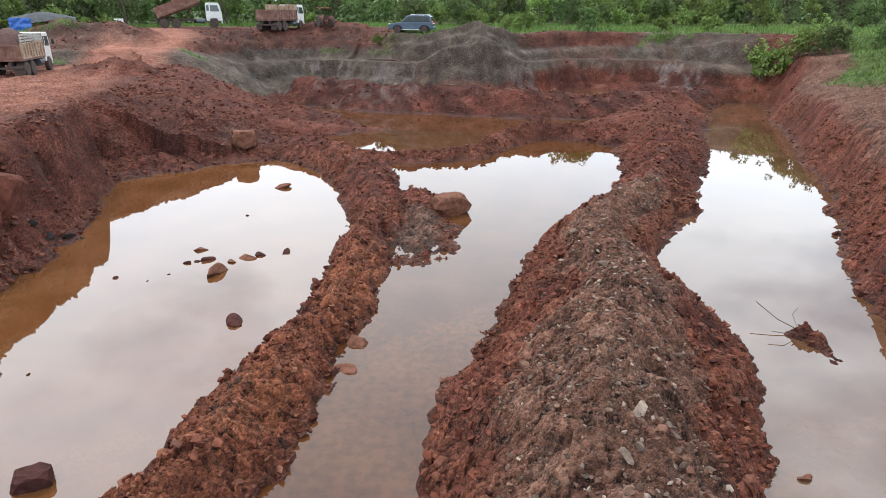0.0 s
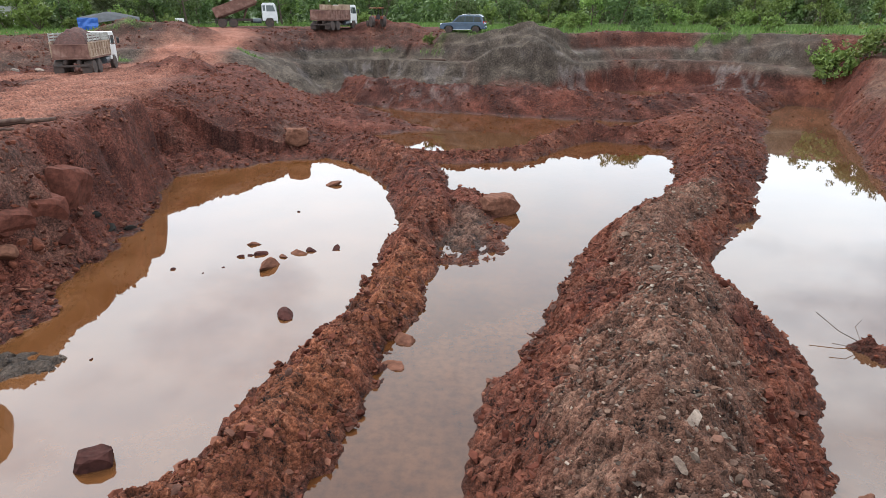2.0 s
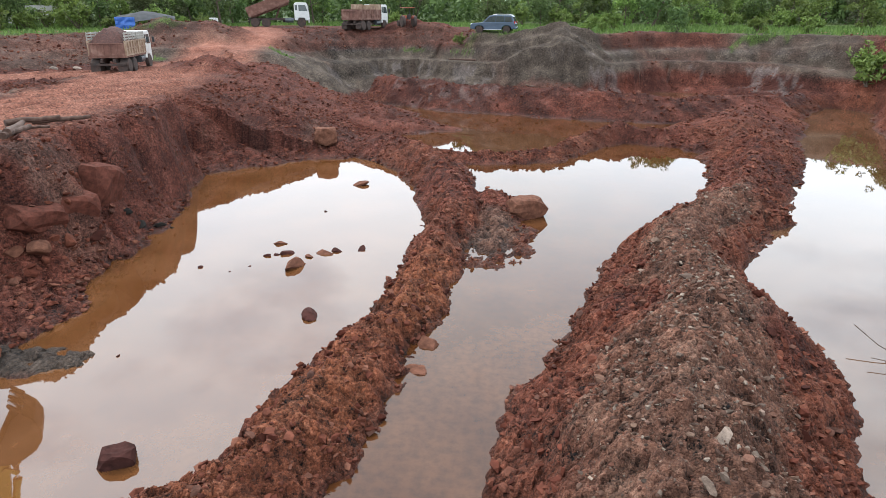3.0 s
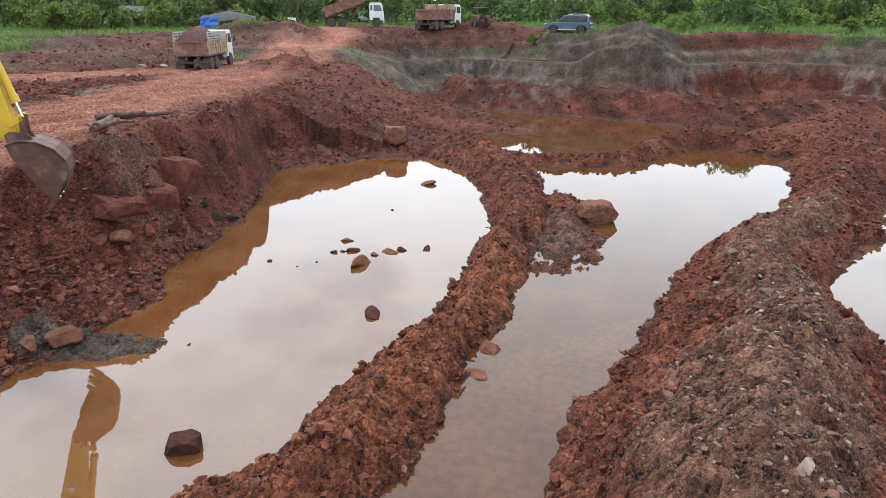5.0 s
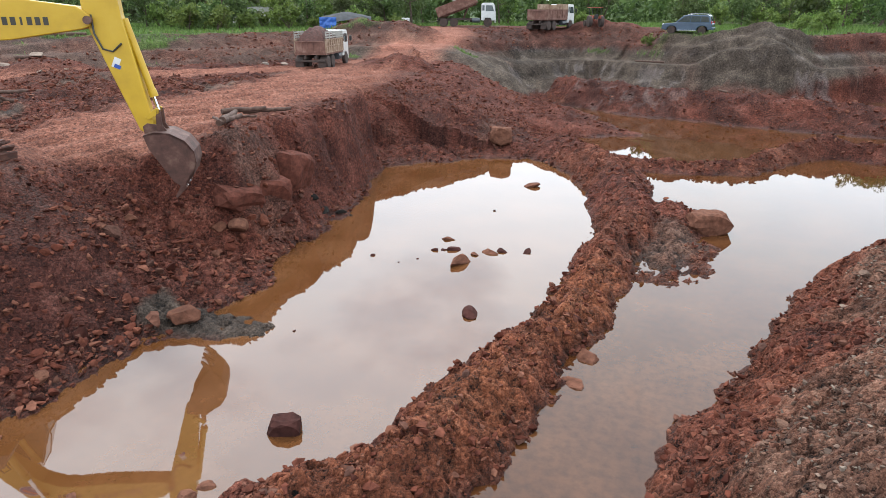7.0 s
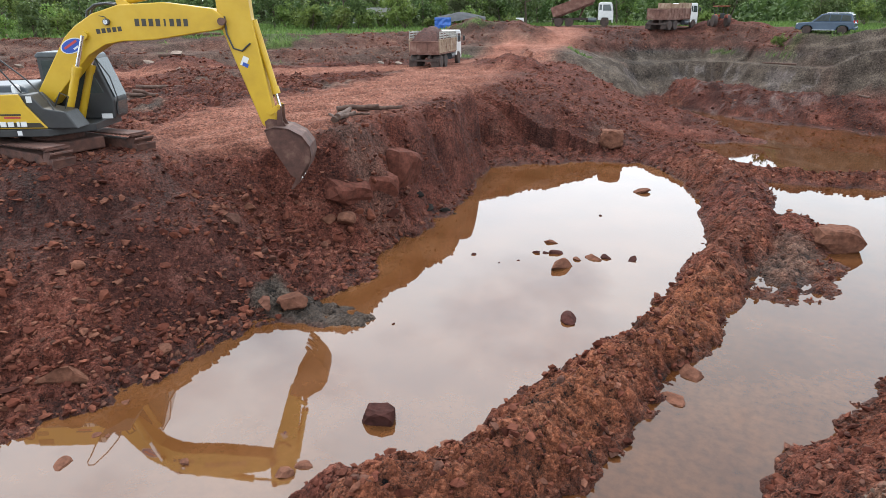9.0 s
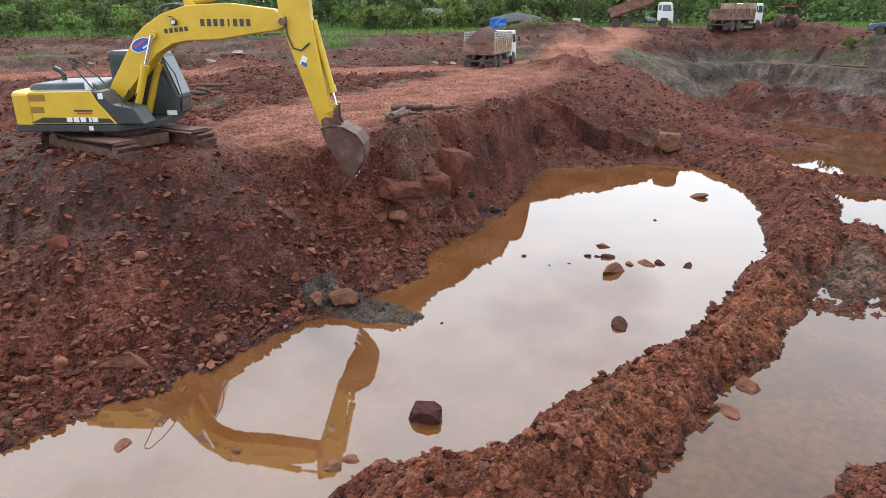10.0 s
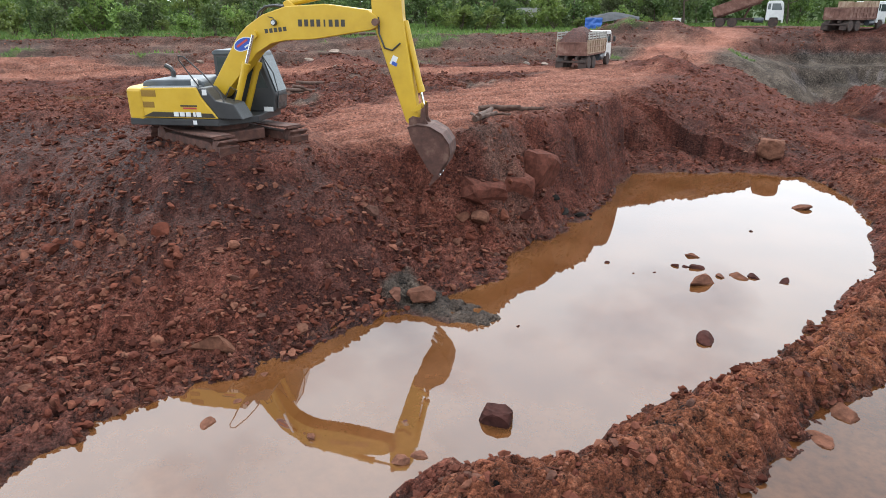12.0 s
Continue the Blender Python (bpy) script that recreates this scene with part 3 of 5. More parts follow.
def rod(p, q, r, sides=14, bm=None, r2=None):
    bm = bm or bmesh.new()
    p, q = Vector(p), Vector(q)
    m = Matrix.Translation((p + q) / 2) @ (q - p).to_track_quat("Z", "Y").to_matrix().to_4x4()
    bmesh.ops.create_cone(bm, cap_ends=True, segments=sides, radius1=r, radius2=r if r2 is None else r2, depth=(q - p).length, matrix=m)
    return bm


def tube(points, r, sides=8, bm=None):
    """A bent pipe through the points."""
    bm = bm or bmesh.new()
    pts = [Vector(p) for p in points]
    rings = []
    for k, p in enumerate(pts):
        d = (pts[min(k + 1, len(pts) - 1)] - pts[max(k - 1, 0)]).normalized()
        side = d.cross(Vector((0.13, 0.21, 0.97)))
        side.normalize()
        up = side.cross(d)
        rr = r[k] if isinstance(r, (list, tuple)) else r
        rings.append([bm.verts.new(p + (side * math.cos(a) + up * math.sin(a)) * rr) for a in (2 * math.pi * i / sides for i in range(sides))])
    for a, b in zip(rings[:-1], rings[1:]):
        for i in range(sides):
            bm.faces.new((a[i], a[(i + 1) % sides], b[(i + 1) % sides], b[i]))
    bm.faces.new(rings[0][::-1])
    bm.faces.new(rings[-1])
    return bm


def lathe(profile, sides=20, axis="y", bm=None, at=(0, 0, 0)):
    """A round form from (radius, along) pairs."""
    bm = bm or bmesh.new()
    rings = []
    for r, h in profile:
        ring = []
        for i in range(sides):
            a = 2 * math.pi * i / sides
            c, s = r * math.cos(a), r * math.sin(a)
            v = (c, h, s) if axis == "y" else ((c, s, h) if axis == "z" else (h, c, s))
            ring.append(bm.verts.new(Vector(v) + Vector(at)))
        rings.append(ring)
    for a, b in zip(rings[:-1], rings[1:]):
        for i in range(sides):
            bm.faces.new((a[i], a[(i + 1) % sides], b[(i + 1) % sides], b[i]))
    bm.faces.new(rings[0])
    bm.faces.new(rings[-1][::-1])
    return bm


YELLOW = material("yellow_paint", [(0.36, 0.215, 0.009), (0.43, 0.265, 0.011), (0.46, 0.295, 0.024)], scale=1.2, rough=(0.32, 0.55), bump=0.04, bump_scale=8)
BLACK = material("black_panel", [(0.012, 0.012, 0.013), (0.03, 0.03, 0.031)], scale=2.0, rough=(0.35, 0.6), bump=0.05)
HOOD = material("grey_hood", [(0.035, 0.042, 0.048), (0.07, 0.08, 0.09)], scale=2.0, rough=(0.3, 0.5), bump=0.05)
STEEL = material("bright_steel", [(0.55, 0.56, 0.58), (0.7, 0.7, 0.7)], rough=(0.12, 0.25), metal=1.0, bump=0.02)
WORN = material("worn_steel", [(0.035, 0.014, 0.010), (0.07, 0.028, 0.020), (0.13, 0.07, 0.053)], scale=3.0, rough=(0.6, 0.85), metal=0.15, bump=0.3)
MUDDY = material("muddy_steel", [(0.03, 0.018, 0.015), (0.075, 0.03, 0.021), (0.12, 0.052, 0.036)], scale=3.5, rough=(0.75, 0.95), bump=0.6)
RUBBER = material("muddy_tyre", [(0.018, 0.015, 0.014), (0.06, 0.034, 0.026)], scale=3.0, rough=(0.8, 0.95), bump=0.4)
RIM_MUD = material("muddy_rim", [(0.07, 0.042, 0.032), (0.15, 0.10, 0.08)], scale=5.0, rough=(0.6, 0.9), bump=0.3)
GLASS = material("tinted_glass", [(0.03, 0.04, 0.042), (0.05, 0.06, 0.06)], rough=(0.03, 0.06), bump=0.0)
CAB_WHITE = material("white_cab_paint", [(0.42, 0.42, 0.41), (0.52, 0.52, 0.51)], scale=2.5, rough=(0.35, 0.55), bump=0.04)
BED_TAN = material("tan_bed_boards", [(0.13, 0.062, 0.042), (0.24, 0.16, 0.105), (0.33, 0.25, 0.18)], scale=1.8, rough=(0.6, 0.85), bump=0.2)
BED_RUST = material("rusty_bed", [(0.07, 0.028, 0.02), (0.13, 0.058, 0.042), (0.22, 0.13, 0.10)], scale=1.6, rough=(0.7, 0.9), bump=0.3)
BED_GREY = material("grey_bed_sheet", [(0.20, 0.19, 0.17), (0.33, 0.32, 0.29)], scale=2.0, rough=(0.5, 0.8), bump=0.1)
SUV_BLUE = material("blue_grey_car_paint", [(0.035, 0.055, 0.085), (0.05, 0.075, 0.11)], scale=1.0, rough=(0.18, 0.3), bump=0.02)
CHROME = material("silver_trim", [(0.4, 0.4, 0.42), (0.5, 0.5, 0.5)], rough=(0.2, 0.35), metal=0.9, bump=0.02)
RED_LAMP = material("red_lamp", [(0.25, 0.01, 0.01), (0.35, 0.02, 0.02)], rough=(0.1, 0.2), bump=0.0)
WHITE = material("white_marking", [(0.5, 0.5, 0.5), (0.56, 0.56, 0.55)], rough=(0.4, 0.5), bump=0.0)
BLUE = material("blue_marking", [(0.012, 0.05, 0.26), (0.016, 0.06, 0.30)], rough=(0.3, 0.4), bump=0.0)
RED_MARK = material("red_marking", [(0.3, 0.03, 0.03), (0.34, 0.04, 0.04)], rough=(0.3, 0.4), bump=0.0)
INK = material("dark_marking", [(0.02, 0.016, 0.01), (0.03, 0.024, 0.015)], rough=(0.3, 0.5), bump=0.0)
GRILLE = material("dull_grille", [(0.16, 0.085, 0.008), (0.22, 0.12, 0.01)], scale=40, rough=(0.6, 0.8), bump=0.6, bump_scale=60)
TARP_BLUE = material("blue_tarpaulin", [(0.01, 0.06, 0.26), (0.02, 0.10, 0.36)], scale=2, rough=(0.35, 0.55), bump=0.4, bump_scale=6, distance=0.05)
TARP_GREY = material("grey_tarpaulin", [(0.02, 0.022, 0.025), (0.04, 0.042, 0.048)], scale=2, rough=(0.8, 0.95), bump=0.4, bump_scale=5, distance=0.05)
BARK = material("weathered_wood", [(0.035, 0.022, 0.016), (0.075, 0.05, 0.037), (0.13, 0.10, 0.08)], scale=6, rough=(0.8, 0.95), bump=0.7, bump_scale=30)
TRACTOR_RED = material("faded_red_paint", [(0.20, 0.035, 0.018), (0.28, 0.06, 0.03)], scale=3, rough=(0.5, 0.7), bump=0.1)
ROOF_WHITE = material("pale_metal_roof", [(0.38, 0.38, 0.38), (0.5, 0.5, 0.5)], scale=2, rough=(0.4, 0.6), bump=0.2)
PLASTER = material("pale_plaster", [(0.25, 0.24, 0.22), (0.32, 0.31, 0.29)], scale=2, rough=(0.8, 0.9), bump=0.2)


def excavator(x, y, z, heading, undercarriage):
    """A crawler excavator; x ahead along the boom, y to its left."""
    ex = thing("excavator", pose(x, y, z, 0, 0, heading) @ Matrix.Scale(1.1, 4), "yellow crawler excavator with black cab, digging at the bank edge", "excavator")
    # undercarriage
    lower = part("undercarriage", box((1.9, 1.5, 0.34), (0, 0, 0.62), 0.05, bm=box((0.9, 2.2, 0.28), (0, 0, 0.58), 0.05)), MUDDY, ex, "mud-caked steel undercarriage")
    turned = pose(0, 0, 0, 0, 0, undercarriage - heading)
    lower.matrix_basis = turned
    part("swing_ring", lathe([(0.62, 0.78), (0.66, 0.8), (0.66, 1.0), (0.6, 1.02)], 28, "z"), MUDDY, ex)
    for side in (-1, 1):
        cy = side * 1.19
        frame_bm = slab([(-1.55, 0.28), (1.55, 0.28), (1.62, 0.45), (1.3, 0.66), (-1.3, 0.66), (-1.62, 0.45)], cy - 0.16, cy + 0.16, 0.03)
        frame_ob = part("track_frame", frame_bm, MUDDY, ex)
        frame_ob.matrix_basis = turned
        for k in range(7):
            part("track_roller", lathe([(0.06, cy - 0.26), (0.13, cy - 0.24), (0.13, cy - 0.12), (0.09, cy - 0.1), (0.09, cy + 0.1), (0.13, cy + 0.12), (0.13, cy + 0.24), (0.06, cy + 0.26)], 14, at=(-1.2 + 0.4 * k, 0, 0.22)), MUDDY, frame_ob)
        for cx, r in ((1.72, 0.34), (-1.72, 0.33)):
            part("idler" if cx > 0 else "sprocket", lathe([(0.1, cy - 0.2), (r, cy - 0.12), (r, cy + 0.12), (0.1, cy + 0.2)], 22, at=(cx, 0, 0.45)), MUDDY, frame_ob)
        belt = slab([(1.72, 0.83), (2.0, 0.75), (2.1, 0.45), (2.0, 0.12), (1.72, 0.05), (-1.72, 0.05), (-2.0, 0.12), (-2.1, 0.45), (-2.0, 0.75), (-1.72, 0.83), (-1.72, 0.78), (-1.95, 0.7), (-2.04, 0.45), (-1.95, 0.17), (-1.72, 0.1),
                     (1.72, 0.1), (1.95, 0.17), (2.04, 0.45), (1.95, 0.7), (1.72, 0.78)], cy - 0.1, cy + 0.1, 0)
        chain = part("track", belt, MUDDY, ex, "mud-caked crawler track")
        chain.matrix_basis = turned
        # each shoe of the belt, laid round two half circles
        run, rad = 3.44, 0.42
        total = 2 * run + 2 * math.pi * rad
        shoe = box((0.188, 0.6, 0.03), (0, 0, 0), 0, bm=box((0.02, 0.6, 0.03), (0.07, 0, -0.025), 0))
        me = bpy.data.meshes.new("track_shoe")
        shoe.to_mesh(me)
        shoe.free()
        me.materials.append(MUDDY)
        count = 49
        for k in range(count):
            s = total * k / count
            if s < run:
                px, pz, a = run / 2 - s, 0.45 + rad - 0.05 * math.sin(math.pi * s / run), 180
            elif s < run + math.pi * rad:
                t = (s - run) / rad
                px, pz, a = -run / 2 - rad * math.sin(t), 0.45 + rad * math.cos(t), 180 - math.degrees(t)
            elif s < 2 * run + math.pi * rad:
                px, pz, a = -run / 2 + (s - run - math.pi * rad), 0.45 - rad, 0
            else:
                t = (s - 2 * run - math.pi * rad) / rad
                px, pz, a = run / 2 + rad * math.sin(t), 0.45 - rad * math.cos(t), -math.degrees(t)
            ob = new("track_shoe", me)
            ob.parent = chain
            ob.matrix_basis = Matrix.Translation((px, cy, pz)) @ Euler((0, radians(180 - a), 0)).to_matrix().to_4x4()
    # upper works
    part("deck", slab([(-2.35, -1.32), (-2.62, -0.6), (-2.7, 0), (-2.62, 0.6), (-2.35, 1.32), (1.25, 1.32), (1.25, -0.35), (0.45, -1.32)], 1.02, 1.22, 0.02, axis="z"), BLACK, ex, "dark grey deck skirt")
    weight = slab([(-1.85, -1.34), (-2.35, -1.3), (-2.62, -0.8), (-2.72, 0), (-2.62, 0.8), (-2.35, 1.3), (-1.85, 1.34)], 1.14, 2.08, 0.09, axis="z")
    part("counterweight", weight, YELLOW, ex, "rounded yellow counterweight")
    side_panel = part("side_panel", slab([(-1.85, 1.36), (-1.85, 2.09), (-0.12, 2.12), (0.0, 1.85), (0.46, 1.24), (-1.85, 1.24)], -1.345, -1.27, 0.02), YELLOW, ex)
    part("side_panel", slab([(-1.85, 1.24), (-1.85, 2.09), (-0.5, 2.12), (-0.4, 1.24)], 1.27, 1.345, 0.02), YELLOW, ex)
    for zz in (1.94, 1.62):
        part("side_grille", box((0.46 if zz > 1.8 else 0.36, 0.012, 0.18 if zz > 1.8 else 0.17), (-1.62 if zz > 1.8 else -1.66, -1.348, zz), 0.004), GRILLE, side_panel, "dull louvred grille")
    part("stripe", slab([(-1.9, 1.27), (-1.55, 1.42), (0.3, 1.39), (0.41, 1.27)], -1.352, -1.347, 0), INK, side_panel, "black side stripe")
    for k, w in enumerate((0.15, 0.15, 0.15, 0.07, 0.15)):
        part("marking", box((w, 0.006, 0.13), (-0.82 + 0.19 * k - (0.05 if k > 3 else 0), -1.356, 1.36), 0), WHITE, side_panel, "white marking bar")
    part("marking", box((0.52, 0.006, 0.045), (-0.4, -1.35, 1.60), 0), INK, side_panel, "small dark marking bar")
    part("marking", box((0.42, 0.006, 0.05), (-0.37, -1.35, 1.53), 0), RED_MARK, side_panel, "small dull marking bar")
    part("marking", box((0.12, 0.006, 0.12), (-0.28, -1.322, 1.12), 0), WHITE, ex, "white sticker")
    hood = part("engine_hood", slab([(-2.2, 2.02), (-2.15, 2.2), (-2.0, 2.26), (-0.35, 2.3), (-0.2, 2.22), (-0.12, 2.02)], -0.75, 0.95, 0.05), HOOD, ex, "grey engine hood")
    part("side_hood", slab([(-1.83, 2.0), (-1.83, 2.1), (-0.2, 2.13), (-0.15, 2.0)], -1.28, -0.77, 0.03), HOOD, ex)
    part("exhaust", tube([(-1.75, 0.3, 2.2), (-1.75, 0.3, 2.42), (-1.82, 0.3, 2.52), (-1.98, 0.3, 2.6)], 0.075), BLACK, hood, "black exhaust stack")
    part("filter_bowl", lathe([(0.07, 2.1), (0.1, 2.12), (0.1, 2.28), (0.05, 2.34)], 12, "z", at=(-0.35, -0.95, 0)), WHITE, ex, "pale filler cap")
    # tool box steps, rails
    step = part("step_box", slab([(0.0, 1.22), (-0.12, 2.1), (0.12, 2.1), (0.42, 1.75), (0.95, 1.66), (1.2, 1.22)], -1.27, -0.55, 0.03), BLACK, ex, "black tool box with steps")
    part("sticker", box((0.14, 0.006, 0.16), (0.1, -1.276, 1.98), 0), WHITE, step)
    part("handrail", tube([(0.78, -1.22, 1.4), (0.55, -1.22, 1.95), (0.1, -1.22, 2.5), (-0.42, -1.22, 2.96), (-0.6, -1.2, 2.98), (-0.62, -1.18, 2.88), (-0.2, -1.0, 2.12)], 0.02), BLACK, ex)
    part("handrail", tube([(0.75, -0.85, 1.66), (0.9, -0.85, 2.0), (0.7, -0.85, 2.1), (0.5, -0.85, 1.75)], 0.02), BLACK, ex)
    # cab on the left side
    cab = part("cab", slab([(-0.42, 1.22), (-0.42, 2.95), (-0.3, 3.03), (0.98, 3.03), (1.12, 2.95), (1.52, 1.75), (1.46, 1.22)], 0.42, 1.34, 0.05), BLACK, ex, "black cab")
    part("cab_roof", slab([(-0.44, 2.92), (-0.44, 3.0), (-0.34, 3.07), (0.98, 3.07), (1.1, 2.98), (1.1, 2.92)], 0.4, 1.36, 0.03), HOOD, cab)
    part("side_window", slab([(0.55, 1.95), (0.5, 2.82), (0.93, 2.82), (1.28, 1.95)], 0.405, 0.43, 0.004), GLASS, cab, "dark cab window")
    part("side_window", slab([(-0.3, 1.9), (-0.3, 2.85), (0.4, 2.85), (0.42, 1.9)], 0.41, 0.43, 0.004), GLASS, cab)
    part("front_window", slab([(1.155, 2.88), (1.515, 1.82), (1.53, 1.83), (1.17, 2.89)], 0.5, 1.26, 0), GLASS, cab, "tall front window")
    part("lower_window", slab([(1.535, 1.7), (1.50, 1.32), (1.515, 1.32), (1.55, 1.7)], 0.55, 1.22, 0), GLASS, cab)
    part("guard_bar", tube([(1.2, 0.43, 2.9), (1.5, 0.43, 2.4), (1.62, 0.43, 1.8), (1.56, 0.43, 1.45)], 0.018), BLACK, cab)
    part("sticker", box((0.3, 0.006, 0.14), (1.25, 0.415, 1.30), 0), WHITE, cab)
    # boom: two cheeks with plates between, from the fitted outline
    outline = [(-0.14, 1.85), (-0.1, 2.04), (1.37, 3.05), (1.76, 3.2), (2.35, 3.31), (3.09, 3.26), (4.2, 2.9), (5.32, 2.3), (5.48, 2.05), (5.52, 1.89), (5.38, 1.76), (5.18, 1.77), (3.53, 2.14),
               (2.71, 2.42), (2.28, 2.5), (1.73, 2.42), (0.1, 1.65), (-0.06, 1.65)]
    def swung(px, pz, degrees, to=None):
        """A turn in the machine's upright plane about (px, pz), which then lies at to."""
        q = to or Vector((px, 0, pz))
        return Matrix.Translation(q) @ Euler((0, radians(-degrees), 0)).to_matrix().to_4x4() @ Matrix.Translation((-px, 0, -pz))

    lift = swung(-0.05, 1.75, 21)
    dip = swung(5.42, 1.91, -9, lift @ Vector((5.42, 0, 1.91)))
    curl = swung(6.8, -0.68, 2, dip @ Vector((6.8, 0, -0.68)))
    boom = part("boom", slab(outline, -0.30, 0.30, 0.025), YELLOW, ex, "yellow bent boom")
    boom.matrix_basis = lift
    part("boom_pin", rod((5.42, -0.4, 1.91), (5.42, 0.4, 1.91), 0.1), WORN, boom)
    part("boom_pin", rod((1.91, -0.42, 2.9), (1.91, 0.42, 2.9), 0.11), YELLOW, boom)
    badge = lathe([(0.27, -0.309), (0.27, -0.304)], 28)
    bmesh.ops.scale(badge, vec=(1.2, 1, 0.68), verts=badge.verts)
    bmesh.ops.translate(badge, vec=(1.46, 0, 2.79), verts=badge.verts)
    badge = part("badge", badge, WHITE, boom, "blue oval badge with pale rim")
    inner = lathe([(0.245, -0.313), (0.245, -0.31)], 28)
    bmesh.ops.scale(inner, vec=(1.2, 1, 0.66), verts=inner.verts)
    bmesh.ops.translate(inner, vec=(1.46, 0, 2.79), verts=inner.verts)
    part("badge_field", inner, BLUE, badge)
    part("badge_mark", box((0.4, 0.004, 0.06), (1.44, -0.316, 2.83), 0, (0, -10, 0)), RED_MARK, badge)
    part("badge_mark", box((0.16, 0.004, 0.045), (1.54, -0.316, 2.71), 0, (0, -10, 0)), WHITE, badge)
    for k in range(5):
        part("marking", box((0.1, 0.006, 0.12), (2.29 + 0.137 * k, -0.304, 2.86 - 0.037 * k), 0, (0, 15, 0)), INK, boom, "dark marking bar")
    for k in range(8):
        part("marking", box((0.115 if k != 4 else 0.05, 0.006, 0.19), (3.34 + 0.169 * k, -0.304, 2.69 - 0.066 * k), 0, (0, 21, 0)), INK, boom, "dark marking bar")
    lamp = part("work_lamp", lathe([(0.04, -0.42), (0.085, -0.4), (0.085, -0.32)], 14, at=(2.63, 0, 2.98)), BLACK, boom)
    part("lens", lathe([(0.06, -0.43), (0.06, -0.422)], 14, at=(2.63, 0, 2.98)), CHROME, lamp)
    part("hose", tube([(2.11, -0.1, 3.3), (2.21, -0.1, 3.44), (2.46, -0.1, 3.5), (2.76, -0.1, 3.42), (2.97, -0.1, 3.3)], 0.035), BLACK, boom)
    part("hose", tube([(2.11, 0.1, 3.3), (2.26, 0.1, 3.46), (2.51, 0.1, 3.52), (2.81, 0.1, 3.42), (3.02, 0.1, 3.3)], 0.035), BLACK, boom)
    part("pipe", tube([(2.31, -0.26, 3.31), (2.63, -0.31, 3.12), (2.67, -0.32, 3.0)], 0.012), BLACK, boom)
    for side in (-1, 1):
        yy = side * 0.42
        p, q = Vector((0.52, yy, 1.26)), lift @ Vector((1.91, yy, 2.9))
        barrel = part("boom_cylinder", rod(p, p.lerp(q, 0.62), 0.105), YELLOW, ex)
        part("cylinder_rod", rod(p.lerp(q, 0.58), q, 0.05), STEEL, barrel, "bright cylinder rod")
        part("collar", rod(p.lerp(q, 0.57), p.lerp(q, 0.65), 0.125), YELLOW, barrel)
    mount = slab([(3.02, 3.2), (3.04, 3.4), (3.2, 3.42), (3.37, 3.15)], -0.16, 0.16, 0.02)
    part("cylinder_mount", mount, YELLOW, boom)
    p, q = lift @ Vector((3.14, 0, 3.34)), dip @ Vector((5.22, 0, 2.92))
    barrel = part("arm_cylinder", rod(p, p.lerp(q, 0.69), 0.11), YELLOW, ex)
    part("cylinder_rod", rod(p.lerp(q, 0.66), q, 0.05), STEEL, barrel, "bright cylinder rod")
    part("collar", rod(p.lerp(q, 0.65), p.lerp(q, 0.71), 0.13), YELLOW, barrel)
    # arm
    arm = part("arm", slab([(5.1, 2.93), (5.22, 2.99), (5.7, 3.0), (6.04, 2.62), (6.14, 2.15), (6.95, -0.43), (6.94, -0.7), (6.77, -0.78), (6.62, -0.7), (5.32, 1.86), (5.24, 2.2)], -0.2, 0.2, 0.025), YELLOW, ex, "yellow dipper arm")
    arm.matrix_basis = dip
    part("arm_pin", rod((5.22, -0.26, 2.9), (5.22, 0.26, 2.9), 0.075), WORN, arm)
    part("hose", tube([(5.46, -0.22, 2.05), (5.54, -0.23, 1.61), (5.74, -0.23, 1.26), (5.97, -0.23, 1.23), (6.17, -0.23, 1.46)], 0.025), BLACK, arm)
    part("sticker", box((0.16, 0.006, 0.26), (6.04, -0.204, 0.96), 0, (0, 17, 0)), WHITE, arm)
    part("sticker", box((0.16, 0.007, 0.1), (6.07, -0.204, 0.87), 0, (0, 17, 0)), BLUE, arm)
    barrel = part("bucket_cylinder", rod((6.18, 0, 2.06), (6.89, 0, 0.27), 0.095), YELLOW, arm)
    part("cylinder_rod", rod((6.85, 0, 0.34), (7.04, 0, -0.16), 0.045), STEEL, barrel, "bright cylinder rod")
    part("collar", rod((6.85, 0, 0.37), (6.92, 0, 0.2), 0.115), YELLOW, barrel)
    for side in (-0.24, 0.24):
        part("link", slab([(6.74, -0.34), (6.84, -0.4), (7.11, -0.18), (7.08, -0.08), (7.0, -0.06)], side - 0.03, side + 0.03, 0.01), YELLOW, arm)
        part("link", slab([(7.0, -0.08), (7.11, -0.1), (7.21, -0.69), (7.11, -0.77), (7.04, -0.7)], side - 0.03, side + 0.03, 0.01), WORN, arm)
    # bucket: a curved shell between two cheeks, the mouth towards the machine
    shell = [(6.74, -0.76), (7.02, -0.7), (7.39, -0.75), (7.75, -0.97), (7.94, -1.27), (7.96, -1.58), (7.83, -1.91), (7.53, -2.24)]
    bm = bmesh.new()
    inner_line = [(x - 0.05 * (0.4 if k == 0 else 1), z - 0.05) for k, (x, z) in enumerate(shell)]
    ring = shell + inner_line[::-1]
    slab(ring, -0.6, 0.6, 0.006, bm)
    bucket = part("bucket", bm, WORN, ex, "rust-brown toothed digging bucket caked with earth")
    bucket.matrix_basis = curl
    cheek = shell + [(7.31, -2.06), (6.82, -1.12)]
    for side in (-0.6, 0.57):
        part("bucket_cheek", slab(cheek, side, side + 0.03, 0.006), WORN, bucket)
